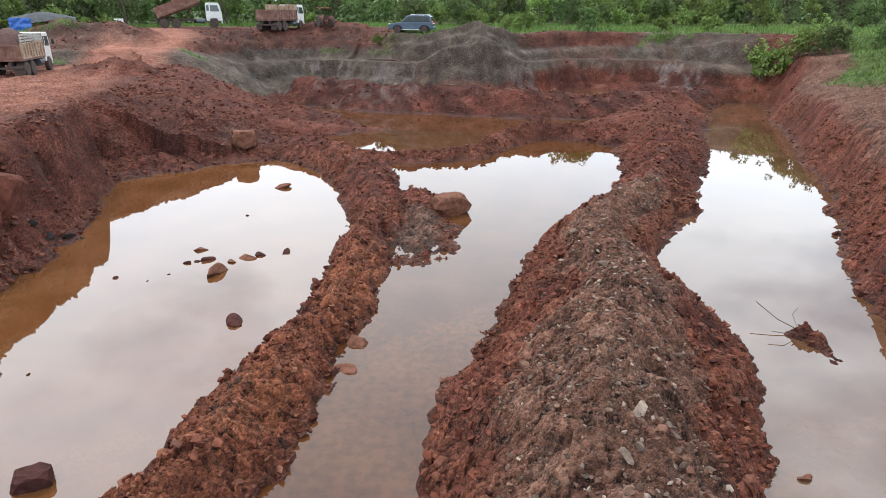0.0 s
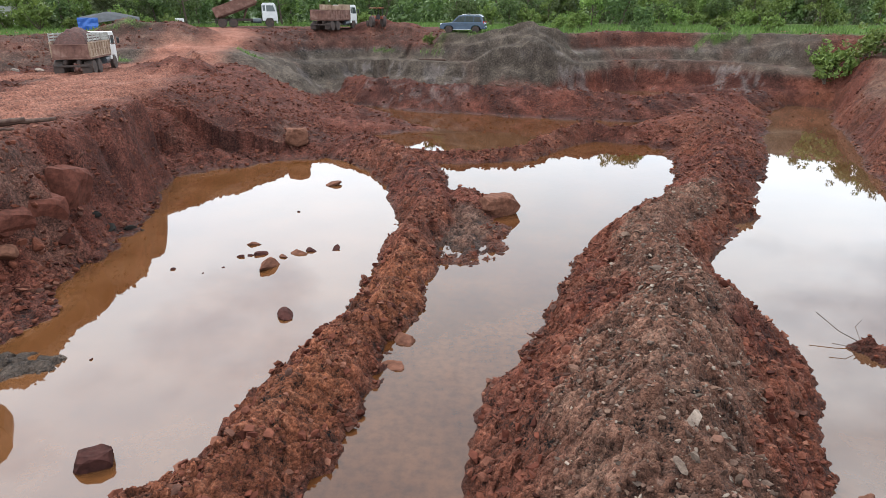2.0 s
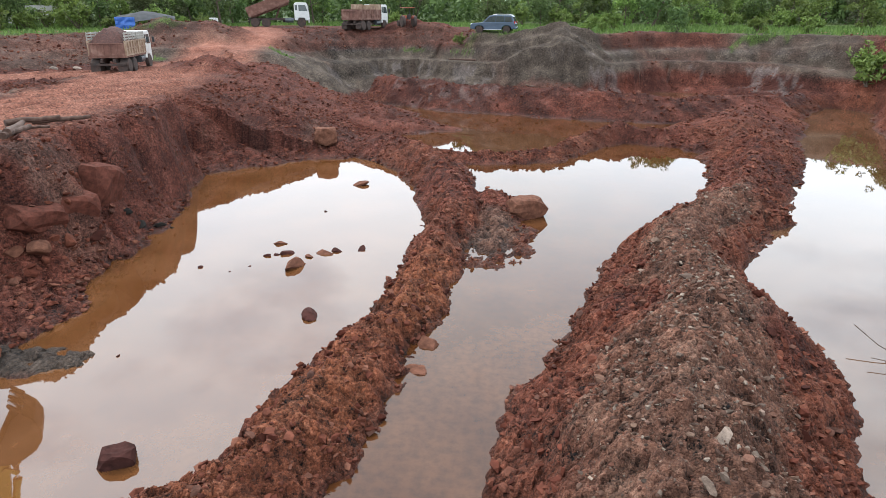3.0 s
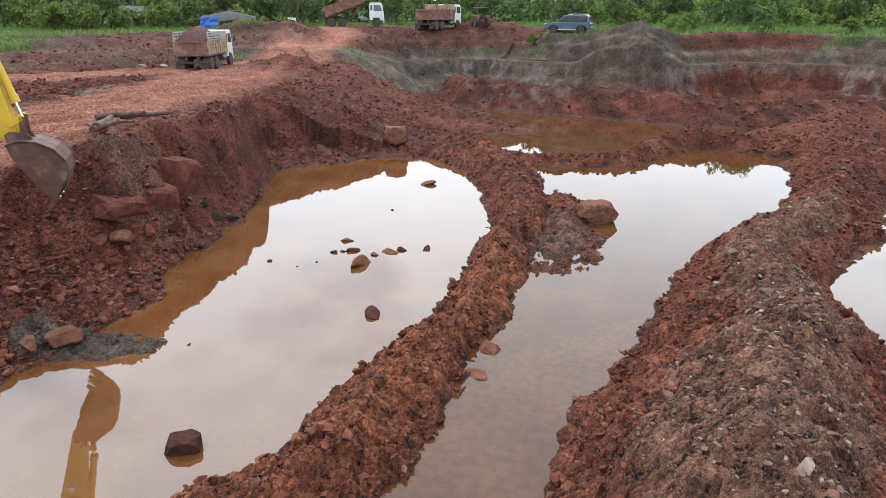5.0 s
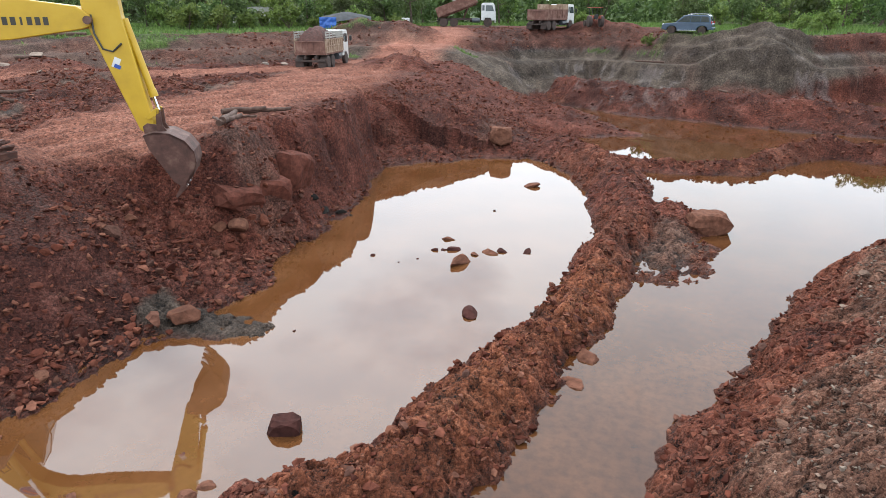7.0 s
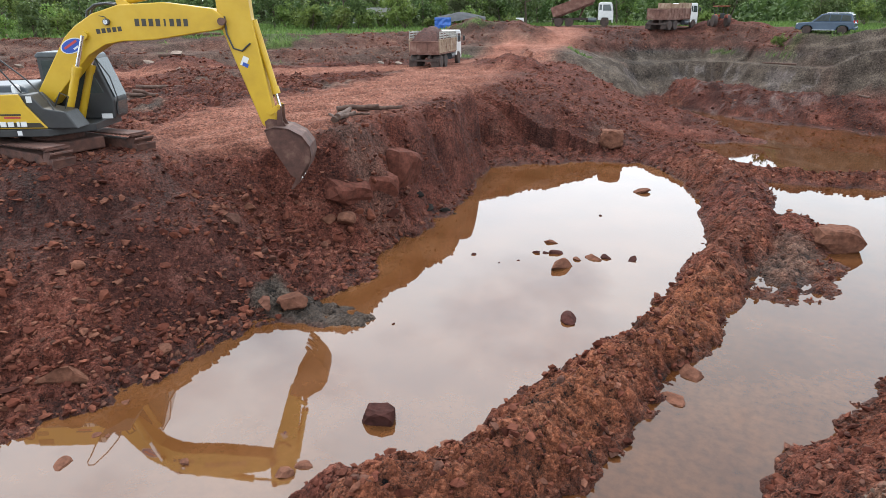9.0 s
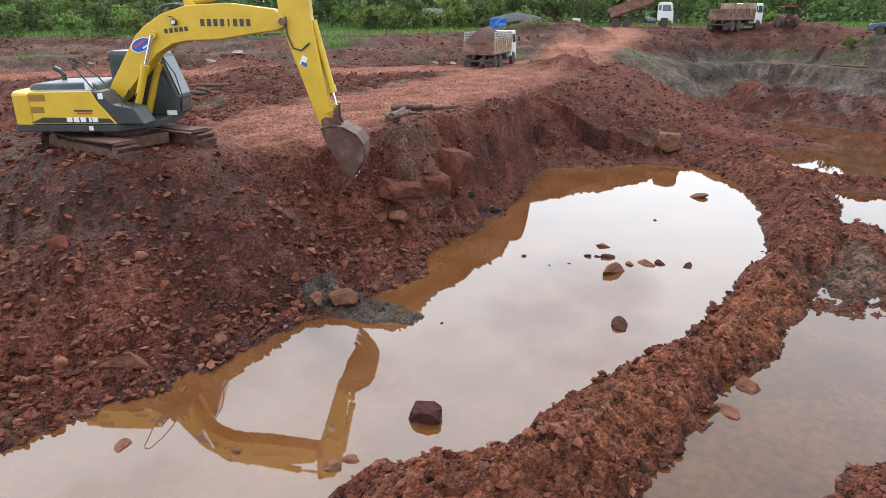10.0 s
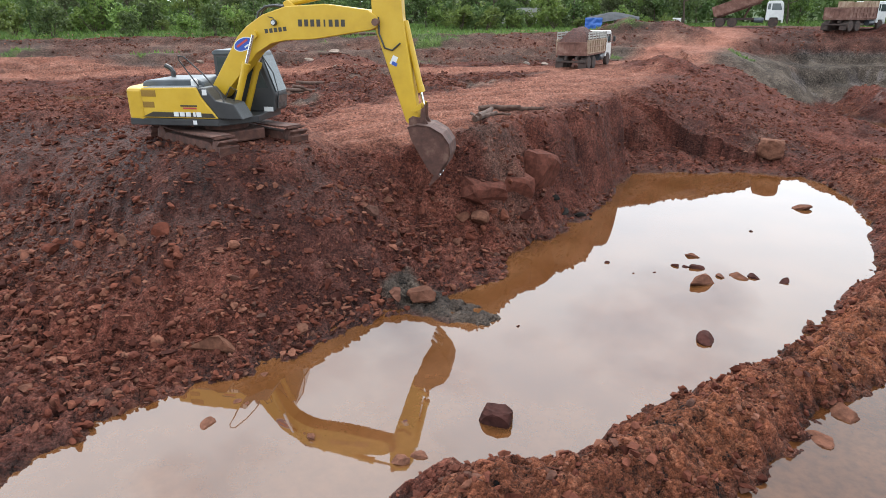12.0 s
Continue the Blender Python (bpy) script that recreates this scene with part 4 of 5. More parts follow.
    for side in (-0.24, 0.2):
        part("bucket_ear", slab([(6.7, -0.58), (6.82, -0.5), (7.21, -0.58), (7.31, -0.77), (6.72, -0.82)], side, side + 0.05, 0.01), WORN, bucket)
    for k in range(5):
        yy = -0.52 + 0.26 * k
        part("tooth", slab([(7.57, -2.16), (7.47, -2.14), (7.27, -2.48), (7.31, -2.52), (7.61, -2.24)], yy - 0.05, yy + 0.05, 0.01), STEEL if k % 2 else WORN, bucket, "worn bright bucket tooth")
    return ex


def wheel(parent, x, y, r=0.5, width=0.28, dual=False):
    hub = 1 if y > 0 else -1
    w = width * (2.05 if dual else 1)
    tyre = part("wheel", lathe([(r * 0.6, -w / 2), (r * 0.93, -w / 2), (r, -w / 2 + 0.05), (r, w / 2 - 0.05), (r * 0.93, w / 2), (r * 0.6, w / 2)], 24, at=(x, y - hub * w / 2, r)), RUBBER, parent, "muddy black tyre")
    part("rim", lathe([(0.08, hub * -0.02), (r * 0.3, hub * -0.01), (r * 0.42, hub * -0.09), (r * 0.6, hub * 0.004), (r * 0.6, hub * -0.14), (0.05, hub * -0.14)], 20, at=(x, y, r)), RIM_MUD, tyre)


def heap_of_earth(parent, length, width, height, at, seed):
    bm = bmesh.new()
    bmesh.ops.create_grid(bm, x_segments=30, y_segments=20, size=0.5)
    for v in bm.verts:
        u = min(1.0, 2 * max(abs(v.co.x), abs(v.co.y)))
        n = noise.fractal(Vector((v.co.x * 6, v.co.y * 5, seed)), 0.8, 2.0, 4)
        lean = 0.75 + 0.5 * (0.3 - v.co.x)
        v.co = Vector((v.co.x * length, v.co.y * width, height * (1 - u**1.7) * lean + 0.10 * n * (1 - u**4))) + Vector(at)
    return part("load", bm, EARTH, parent, "heap of loose red earth")


EARTH = material("loose_red_earth", [(0.0228, 0.0072, 0.0054), (0.0488, 0.0144, 0.0102), (0.078, 0.0288, 0.0204)], scale=6, rough=(0.9, 0.97), bump=0.9, bump_scale=18, distance=0.06)


def dump_truck(m, label, tilt, side_mat, upper_mat, load=0.0, slats=False):
    """A ten-wheeled tipper; x ahead, wheels at z 0."""
    tr = thing("dump_truck", m, label, "truck", "tipper trucks")
    frame_ob = part("chassis", box((7.0, 0.16, 0.26), (0.1, 0.42, 0.86), 0.02, bm=box((7.0, 0.16, 0.26), (0.1, -0.42, 0.86), 0.02)), RUBBER, tr)
    part("fuel_tank", lathe([(0.05, 0.3), (0.26, 0.31), (0.26, 1.25), (0.05, 1.26)], 16, "x", at=(0.55, -0.85, 0.75)), HOOD, frame_ob)
    part("fuel_tank", box((0.9, 0.4, 0.45), (1.0, 0.8, 0.75), 0.04), RUBBER, frame_ob)
    part("bumper", box((0.14, 2.3, 0.3), (3.62, 0, 0.62), 0.04), CAB_WHITE, frame_ob)
    part("underrun_bar", box((0.1, 2.2, 0.14), (-3.35, 0, 0.62), 0.02), RUBBER, frame_ob)
    for side in (-1, 1):
        part("mud_flap", box((0.03, 0.62, 0.6), (-3.3, side * 0.88, 0.45), 0.01), RUBBER, frame_ob)
        wheel(tr, 2.75, side * 1.2)
        wheel(tr, -1.35, side * 1.22, dual=True)
        wheel(tr, -2.6, side * 1.22, dual=True)
    cab = part("cab", slab([(1.95, 0.75), (1.95, 2.55), (2.1, 2.72), (3.3, 2.72), (3.45, 2.6), (3.66, 1.75), (3.68, 0.75), (3.2, 0.72), (3.12, 1.02), (2.4, 1.02), (2.3, 0.72)], -1.15, 1.15, 0.06), CAB_WHITE, tr, "dusty white truck cab")
    part("windscreen", slab([(3.50, 2.52), (3.66, 1.82), (3.68, 1.83), (3.52, 2.53)], -0.98, 0.98, 0), GLASS, cab, "dark windscreen")
    part("grille", box((0.02, 1.5, 0.4), (3.69, 0, 1.25), 0.005), BLACK, cab)
    for side in (-1, 1):
        part("door_window", slab([(2.45, 1.78), (2.45, 2.45), (3.25, 2.45), (3.45, 1.78)], side * 1.155 - 0.005, side * 1.155 + 0.005, 0), GLASS, cab, "dark door window")
        part("rear_window", slab([(2.05, 1.85), (2.05, 2.45), (2.32, 2.45), (2.32, 1.85)], side * 1.155 - 0.005, side * 1.155 + 0.005, 0), GLASS, cab)
        part("headlight", box((0.03, 0.34, 0.2), (3.7, side * 0.85, 0.95), 0.01), CHROME, cab)
        part("mirror", box((0.06, 0.2, 0.4), (3.6, side * 1.38, 2.05), 0.02), BLACK, cab)
        part("mirror_arm", tube([(3.5, side * 1.14, 2.35), (3.62, side * 1.38, 2.3), (3.62, side * 1.38, 1.8), (3.55, side * 1.14, 1.7)], 0.015, 6), BLACK, cab)
    bl, bw, bh = 5.0, 2.4, 1.0
    bed = part("bed", box((bl, bw, 0.12), (bl / 2, 0, 0.06), 0.01, bm=box((bl - 0.4, 0.14, 0.2), (bl / 2, 0.42, -0.1), 0.01, bm=box((bl - 0.4, 0.14, 0.2), (bl / 2, -0.42, -0.1), 0.01))), BED_RUST, tr)
    bed.matrix_basis = Matrix.Translation((-3.2, 0, 1.05)) @ Euler((0, radians(-tilt), 0)).to_matrix().to_4x4()
    for side in (-1, 1):
        bm = box((bl, 0.05, bh), (bl / 2, side * (bw / 2 - 0.03), 0.12 + bh / 2), 0.01)
        for k in range(9):
            box((0.08, 0.06, bh), (0.1 + k * (bl - 0.2) / 8, side * (bw / 2 + 0.02), 0.12 + bh / 2), 0.01, bm=bm)
        for zz in (0.16, 0.62, 1.08):
            box((bl, 0.05, 0.08), (bl / 2, side * (bw / 2 + 0.015), zz), 0.01, bm=bm)
        part("bed_side", bm, side_mat, bed)
        if slats:
            for zz in (1.24, 1.42, 1.6):
                part("slat", box((bl * 0.96, 0.035, 0.10), (bl * 0.5, side * (bw / 2 - 0.03), zz), 0.008), upper_mat, bed, "pale side board")
            for k in range(6):
                part("stake", box((0.06, 0.05, 0.6), (0.15 + k * (bl - 0.3) / 5, side * (bw / 2 + 0.015), 1.38), 0.008), upper_mat, bed)
        else:
            half = box((bl * 0.55, 0.045, 0.55), (bl * 0.72, side * (bw / 2 - 0.03), 1.4), 0.01)
            for k in range(5):
                box((0.07, 0.06, 0.55), (bl * 0.46 + k * bl * 0.13, side * (bw / 2 + 0.01), 1.4), 0.01, bm=half)
            part("upper_board", half, upper_mat, bed)
    part("headboard", box((0.06, bw, 1.55), (bl - 0.03, 0, 0.85), 0.01), upper_mat, bed)
    tail = box((0.05, bw - 0.06, 0.85), (0.03, 0, 0.55), 0.01)
    for k in range(6):
        box((0.06, 0.07, 0.85), (-0.01, -bw / 2 + 0.1 + k * (bw - 0.2) / 5, 0.55), 0.01, bm=tail)
    for zz in (0.16, 0.94):
        box((0.06, bw - 0.06, 0.08), (-0.01, 0, zz), 0.01, bm=tail)
    part("tailgate", tail, BED_RUST, bed, "rusty ribbed tailgate")
    if tilt:
        part("hoist", rod((-0.2, 0, 0.95), (0.3, 0, 1.05 + 3.4 * math.sin(radians(tilt))), 0.11), WORN, tr, "hoist ram under the raised bed")
    if load:
        heap_of_earth(bed, bl * 0.95, bw * 0.92, load, (bl * 0.48, 0, 0.9), 3.1)
    return tr


def car(m):
    """A tall five-door car; x ahead, wheels at z 0."""
    suv = thing("suv", m, "blue-grey four-wheel-drive car parked on the pit's edge", "car")
    side = [(-2.3, 0.5), (-2.36, 0.95), (-2.25, 1.12), (0.95, 1.12), (2.15, 1.02), (2.36, 0.85), (2.38, 0.5), (1.9, 0.38), (1.85, 0.62), (1.6, 0.78), (1.2, 0.78), (0.96, 0.62), (0.9, 0.36), (-0.95, 0.36), (-1.0, 0.62), (-1.25, 0.78), (-1.65, 0.78), (-1.9, 0.62), (-1.95, 0.4)]
    part("body", slab(side, -0.9, 0.9, 0.07), SUV_BLUE, suv)
    part("cabin", slab([(-2.25, 1.08), (-2.05, 1.72), (-1.85, 1.8), (-0.1, 1.83), (0.35, 1.76), (1.12, 1.1)], -0.78, 0.78, 0.08), SUV_BLUE, suv)
    for s in (-1, 1):
        yy = s * 0.785
        part("side_window", slab([(-2.02, 1.16), (-1.9, 1.62), (-1.3, 1.68), (-1.25, 1.16)], yy - 0.006, yy + 0.006, 0), GLASS, suv)
        part("side_window", slab([(-1.17, 1.16), (-1.2, 1.69), (-0.38, 1.72), (-0.34, 1.16)], yy - 0.006, yy + 0.006, 0), GLASS, suv)
        part("side_window", slab([(-0.26, 1.16), (-0.3, 1.72), (0.3, 1.65), (0.88, 1.16)], yy - 0.006, yy + 0.006, 0), GLASS, suv)
        part("roof_rail", tube([(-1.9, s * 0.66, 1.83), (-1.7, s * 0.66, 1.89), (-0.3, s * 0.66, 1.91), (0.0, s * 0.66, 1.84)], 0.022), CHROME, suv)
        part("tail_lamp", box((0.1, 0.2, 0.36), (-2.28, s * 0.78, 1.06), 0.03), RED_LAMP, suv)
        part("headlight", box((0.2, 0.34, 0.2), (2.24, s * 0.68, 0.9), 0.04), CHROME, suv)
        part("running_board", box((1.9, 0.16, 0.06), (0, s * 0.95, 0.4), 0.02), CHROME, suv)
        for x in (1.4, -1.45):
            wheel(suv, x, s * 0.92, 0.38, 0.24)
    part("rear_window", slab([(-2.2, 1.18), (-2.06, 1.66), (-2.08, 1.67), (-2.23, 1.19)], -0.64, 0.64, 0), GLASS, suv)
    part("windscreen", slab([(0.42, 1.72), (1.08, 1.14), (1.1, 1.16), (0.44, 1.745)], -0.68, 0.68, 0), GLASS, suv)
    part("bumper", box((0.16, 1.76, 0.26), (-2.36, 0, 0.55), 0.06), SUV_BLUE, suv)
    return suv


def tractor(m):
    tr = thing("tractor", m, "small faded red farm tractor with canopy", "tractor")
    part("bonnet", slab([(0.1, 0.7), (0.1, 1.25), (1.2, 1.18), (1.35, 1.0), (1.35, 0.6)], -0.3, 0.3, 0.06), TRACTOR_RED, tr)
    part("canopy", box((1.4, 1.3, 0.08), (-0.4, 0, 2.05), 0.03), TRACTOR_RED, tr)
    for x, y in ((-0.95, 0.5), (-0.95, -0.5), (0.15, 0.45), (0.15, -0.45)):
        part("canopy_post", rod((x, y, 0.8), (x, y, 2.03), 0.03, 8), BLACK, tr)
    part("seat", slab([(-0.9, 0.85), (-0.4, 0.85), (-0.4, 0.95), (-0.8, 0.97), (-0.88, 1.35), (-0.98, 1.35)], -0.22, 0.22, 0.03), BLACK, tr)
    for s in (-1, 1):
        part("fender", slab([(-1.2, 0.9), (-0.9, 1.25), (-0.4, 1.2), (-0.2, 0.9)], s * 0.6 - 0.15, s * 0.6 + 0.15, 0.03), TRACTOR_RED, tr)
        wheel(tr, -0.7, s * 0.85, 0.62, 0.35)
        wheel(tr, 1.0, s * 0.7, 0.36, 0.22)
    return tr


def ground_pose(x, y, heading, lift=0.0):
    """Where a vehicle stands: on the mean of the ground below it."""
    zs = [height_at(x + a, y + b) for a in (-1.5, 0, 1.5) for b in (-1.5, 0, 1.5)]
    return pose(x, y, sum(zs) / 9 + lift, 0, 0, heading)


excavator(-20.95, 11.03, 3.62, 35, 2)
dump_truck(ground_pose(-29.3, 46.0, 106), "tan tipper truck loaded with red earth on the haul road", 0, BED_TAN, BED_GREY, load=1.25, slats=True)
dump_truck(ground_pose(-29.3, 78.2, 20), "white tipper truck with its rusty bed raised, beside red earth heaps", 20, BED_RUST, BED_GREY)
dump_truck(ground_pose(-18.2, 76.0, 76), "white tipper truck with rust-stained tan bed, standing empty", 0, BED_RUST, BED_TAN)
car(ground_pose(-3.3, 71.6, 172, 0.02))
tractor(ground_pose(-13.6, 77.0, 120))


def tarpaulin_shelter(m):
    """A low shelter: a dark sheet over poles, with a blue sheet on its end."""
    sh = thing("tarpaulin_shelter", m, "low shelter of grey and blue tarpaulin sheets on poles", "shelter")
    for x, y, h in ((-2.4, -1.2, 1.3), (-2.4, 1.2, 1.3), (0.2, 0, 2.1), (2.4, -1.2, 0.7), (2.4, 1.2, 0.7)):
        part("pole", rod((x, y, -0.3), (x, y, h), 0.04, 8), BARK, sh)
    bm = bmesh.new()
    bmesh.ops.create_grid(bm, x_segments=24, y_segments=16, size=0.5)
    for v in bm.verts:
        u, w = v.co.x * 2, v.co.y * 2
        h = 1.95 - 0.55 * abs(u - 0.05) ** 1.2 - 0.9 * abs(w) ** 1.4 + 0.12 * noise.noise(Vector((u * 3, w * 3, 1.0)))
        v.co = Vector((u * 2.9, w * 1.6, h))
    bmesh.ops.solidify(bm, geom=bm.faces[:], thickness=0.02)
    part("grey_sheet", bm, TARP_GREY, sh, "sagging dark grey sheet")
    bm = bmesh.new()
    bmesh.ops.create_grid(bm, x_segments=16, y_segments=10, size=0.5)
    for v in bm.verts:
        u, w = v.co.x, v.co.y + 0.5
        v.co = Vector((-3.0 + 1.9 * (u + 0.5), -1.75 + 0.1 * noise.noise(Vector((u * 5, w * 4, 7.0))), 0.0 + 1.35 * w))
    bmesh.ops.solidify(bm, geom=bm.faces[:], thickness=0.02)
    part("blue_sheet", bm, TARP_BLUE, sh, "bright blue sheet")
    part("lean_board", box((2.6, 0.12, 0.05), (2.8, -1.7, 0.5), 0.01, (0, 32, 0)), BARK, sh, "leaning plank")
    return sh


tarpaulin_shelter(pose(-40.8, 69.4, height_at(-40.8, 69.4), 0, 0, 30))


def water_tank(m):
    tank = thing("water_tank", m, "square pale plastic tank in a metal cage", "tank")
    part("tank_body", box((1.0, 1.0, 0.95), (0, 0, 0.65), 0.08), CAB_WHITE, tank)
    part("pallet", box((1.1, 1.1, 0.14), (0, 0, 0.09), 0.02), BARK, tank)
    for k in range(5):
        part("cage_bar", rod((-0.52 + 0.26 * k, -0.53, 0.15), (-0.52 + 0.26 * k, -0.53, 1.15), 0.015, 6), STEEL, tank)
    return tank


water_tank(pose(-36.6, 76.6, height_at(-36.6, 76.6), 0, 0, 25))


def house(m):
    """A small bungalow seen between the trees."""
    ho = thing("house", m, "small house with pale metal roof among trees", "house")
    part("wall", box((7.5, 5.0, 2.7), (0, 0, 1.35), 0.03), PLASTER, ho)
    part("roof", slab([(-4.6, 2.55), (-4.6, 2.65), (0, 4.0), (4.6, 2.65), (4.6, 2.55), (0, 3.88)], -3.2, 3.2, 0.01), ROOF_WHITE, ho, "pale metal gable roof")
    for x in (-2.2, 1.8):
        w = part("window", box((1.2, 0.06, 1.0), (x, -2.52, 1.5), 0.01), BARK, ho)
        part("pane", box((1.04, 0.02, 0.84), (x, -2.555, 1.5), 0.005), GLASS, w)
    part("door", box((0.9, 0.06, 2.0), (0, -2.52, 1.0), 0.01), BARK, ho)
    return ho


house(pose(-67.5, 88.0, height_at(-67.5, 88.0) - 0.2, 0, 0, 35))


LOG_WOOD = material("wet_red_wood", [(0.03, 0.014, 0.009), (0.062, 0.03, 0.02), (0.10, 0.058, 0.042)], scale=6, rough=(0.8, 0.95), bump=0.8, bump_scale=26)


def log(x, y, length, r, heading, lift=0.0, dip=0.0, label="weathered felled log lying on the bank"):
    """A felled limb with a knotty, uneven stem."""
    pts, rad = [], []
    for k in range(9):
        s = k / 8
        pts.append((length * (s - 0.5), 0.10 * noise.noise(Vector((s * 3, length, r * 9))) * length * 0.4, 0.06 * noise.noise(Vector((s * 4, 5, length)))))
        rad.append(r * (1 - 0.35 * s) * (1 + 0.18 * noise.noise(Vector((s * 9, 2, length)))))
    ob = part("log", tube(pts, rad, 10), LOG_WOOD)
    ob.matrix_world = pose(x, y, height_at(x, y) + r * 0.8 + lift, 0, dip, heading)
    return tagged(ob, label, "log", "felled logs")


log(-17.2, 20.2, 2.3, 0.15, 118)
log(-16.9, 19.9, 1.9, 0.12, 104, 0.0)
log(-17.6, 21.6, 1.8, 0.12, 55, 0.15)
log(-17.4, 22.8, 2.0, 0.11, 50, 0.05)
log(-17.7, 20.3, 1.6, 0.09, 150, 0.0)
log(-17.3, 20.9, 1.4, 0.07, 20, 0.2)
log(-34.0, 24.2, 3.4, 0.12, 30)
log(-31.0, 20.2, 3.0, 0.13, 20)
log(-30.0, 20.4, 1.6, 0.09, 75, 0.2, 20)
log(-6.2, 67.0, 3.0, 0.1, 160, 0.1, label="bare crooked branch lying on the clay slope")
log(0.5, 64.0, 2.6, 0.09, 120, 0.1, label="bare crooked branch lying on the clay slope")
log(-52, 41, 4.0, 0.2, 60, label="uprooted dead trunk on the terrace")
log(-46, 34, 3.0, 0.16, 20, label="uprooted dead trunk on the terrace")


# ---------- plants ----------
def leaf_material(name, dark, light):
    m = bpy.data.materials.new(name)
    m.use_nodes = True
    n, l = m.node_tree.nodes, m.node_tree.links
    shader = n["Principled BSDF"]
    geo, info = n.new("ShaderNodeNewGeometry"), n.new("ShaderNodeObjectInfo")
    r = n.new("ShaderNodeValToRGB")
    r.color_ramp.elements[0].color, r.color_ramp.elements[1].color = (*dark, 1), (*light, 1)
    l.new(geo.outputs["Random Per Island"], r.inputs[0])
    span = n.new("ShaderNodeMapRange")
    span.inputs["To Min"].default_value, span.inputs["To Max"].default_value = 0.7, 1.3
    l.new(info.outputs["Random"], span.inputs["Value"])
    hue = n.new("ShaderNodeMapRange")
    hue.inputs["To Min"].default_value, hue.inputs["To Max"].default_value = 0.485, 0.52
    l.new(info.outputs["Random"], hue.inputs["Value"])
    hsv = n.new("ShaderNodeHueSaturation")
    l.new(span.outputs[0], hsv.inputs["Value"])
    l.new(hue.outputs[0], hsv.inputs["Hue"])
    l.new(r.outputs[0], hsv.inputs["Color"])
    l.new(hsv.outputs[0], shader.inputs["Base Color"])
    shader.inputs["Roughness"].default_value = 0.6
    shader.inputs["Specular IOR Level"].default_value = 0.3
    through_leaf = n.new("ShaderNodeBsdfTranslucent")
    l.new(hsv.outputs[0], through_leaf.inputs["Color"])
    both = n.new("ShaderNodeMixShader")
    both.inputs[0].default_value = 0.3
    l.new(shader.outputs[0], both.inputs[1])
    l.new(through_leaf.outputs[0], both.inputs[2])
    l.new(both.outputs[0], n["Material Output"].inputs[0])
    return m


LEAF_DEEP = leaf_material("deep_leaves", (0.040, 0.066, 0.019), (0.105, 0.145, 0.042))
LEAF_FRESH = leaf_material("fresh_leaves", (0.07, 0.11, 0.022), (0.16, 0.215, 0.048))
LEAF_GRASS = leaf_material("grass_blades", (0.05, 0.085, 0.018), (0.12, 0.18, 0.04))
LEAF_DULL = leaf_material("dusty_leaves", (0.045, 0.055, 0.022), (0.095, 0.105, 0.045))


def from_arrays(name, verts, faces, mat):
    me = bpy.data.meshes.new(name)
    k = faces.shape[1]
    me.vertices.add(len(verts))
    me.vertices.foreach_set("co", np.asarray(verts, np.float32).ravel())
    me.loops.add(faces.size)
    me.loops.foreach_set("vertex_index", faces.astype(np.int32).ravel())
    me.polygons.add(len(faces))
    me.polygons.foreach_set("loop_start", (np.arange(len(faces)) * k).astype(np.int32))
    me.update(calc_edges=True)
    me.polygons.foreach_set("use_smooth", np.zeros(len(faces), bool))
    me.materials.append(mat)
    return me


def leaves(rng, centres, radii, count, size):
    """Leaf blades scattered through clumps: a bent diamond each."""
    pick = rng.integers(0, len(centres), count)
    d = rng.normal(size=(count, 3))
    d /= np.linalg.norm(d, axis=1, keepdims=True)
    p = centres[pick] + d * (radii[pick] * rng.uniform(0.35, 1.0, count) ** 0.5)[:, None] * (1, 1, 0.8)
    a = rng.normal(size=(count, 3))
    a[:, 2] -= 0.35
    a /= np.linalg.norm(a, axis=1, keepdims=True)
    b = np.cross(a, rng.normal(size=(count, 3)))
    b /= np.linalg.norm(b, axis=1, keepdims=True)
    s = size * rng.uniform(0.6, 1.4, count)[:, None]
    v = np.stack([p - a * s, p + b * s * 0.45, p + a * s, p - b * s * 0.45], 1).reshape(-1, 3)
    return v, np.arange(count * 4).reshape(-1, 4)


def limb_mesh(rng, height, r, bushy):
    """Trunk and limbs; returns the bmesh and where the limbs end."""
    bm, ends = bmesh.new(), []
    stems = 1 if not bushy else 4
    for s in range(stems):
        lean = rng.normal(size=2) * (0.10 if stems == 1 else 0.35)
        top = height * (0.72 if stems == 1 else 0.6)
        pts = [Vector((lean[0] * top * t + 0.08 * math.sin(5 * t + s), lean[1] * top * t + 0.08 * math.cos(4 * t + s), top * t)) for t in (0, 0.25, 0.5, 0.75, 1)]
        tube(pts, [r * (1 - 0.75 * k / 4) for k in range(5)], 7, bm)
        ends.append(pts[-1])
        for k in range(5 if stems == 1 else 3):
            t = rng.uniform(0.25, 0.9)
            i = min(3, int(t * 4))
            root = pts[i].lerp(pts[i + 1], t * 4 - i)
            az = rng.uniform(0, 6.28)
            out = height * rng.uniform(0.14, 0.3)
            tip = root + Vector((math.cos(az) * out, math.sin(az) * out, out * rng.uniform(0.4, 1.0)))
            mid = root.lerp(tip, 0.5) + Vector((0, 0, -0.06 * out))
            tube([root, mid, tip], [r * 0.4, r * 0.25, r * 0.1], 5, bm)
            ends.append(tip)
    return bm, ends


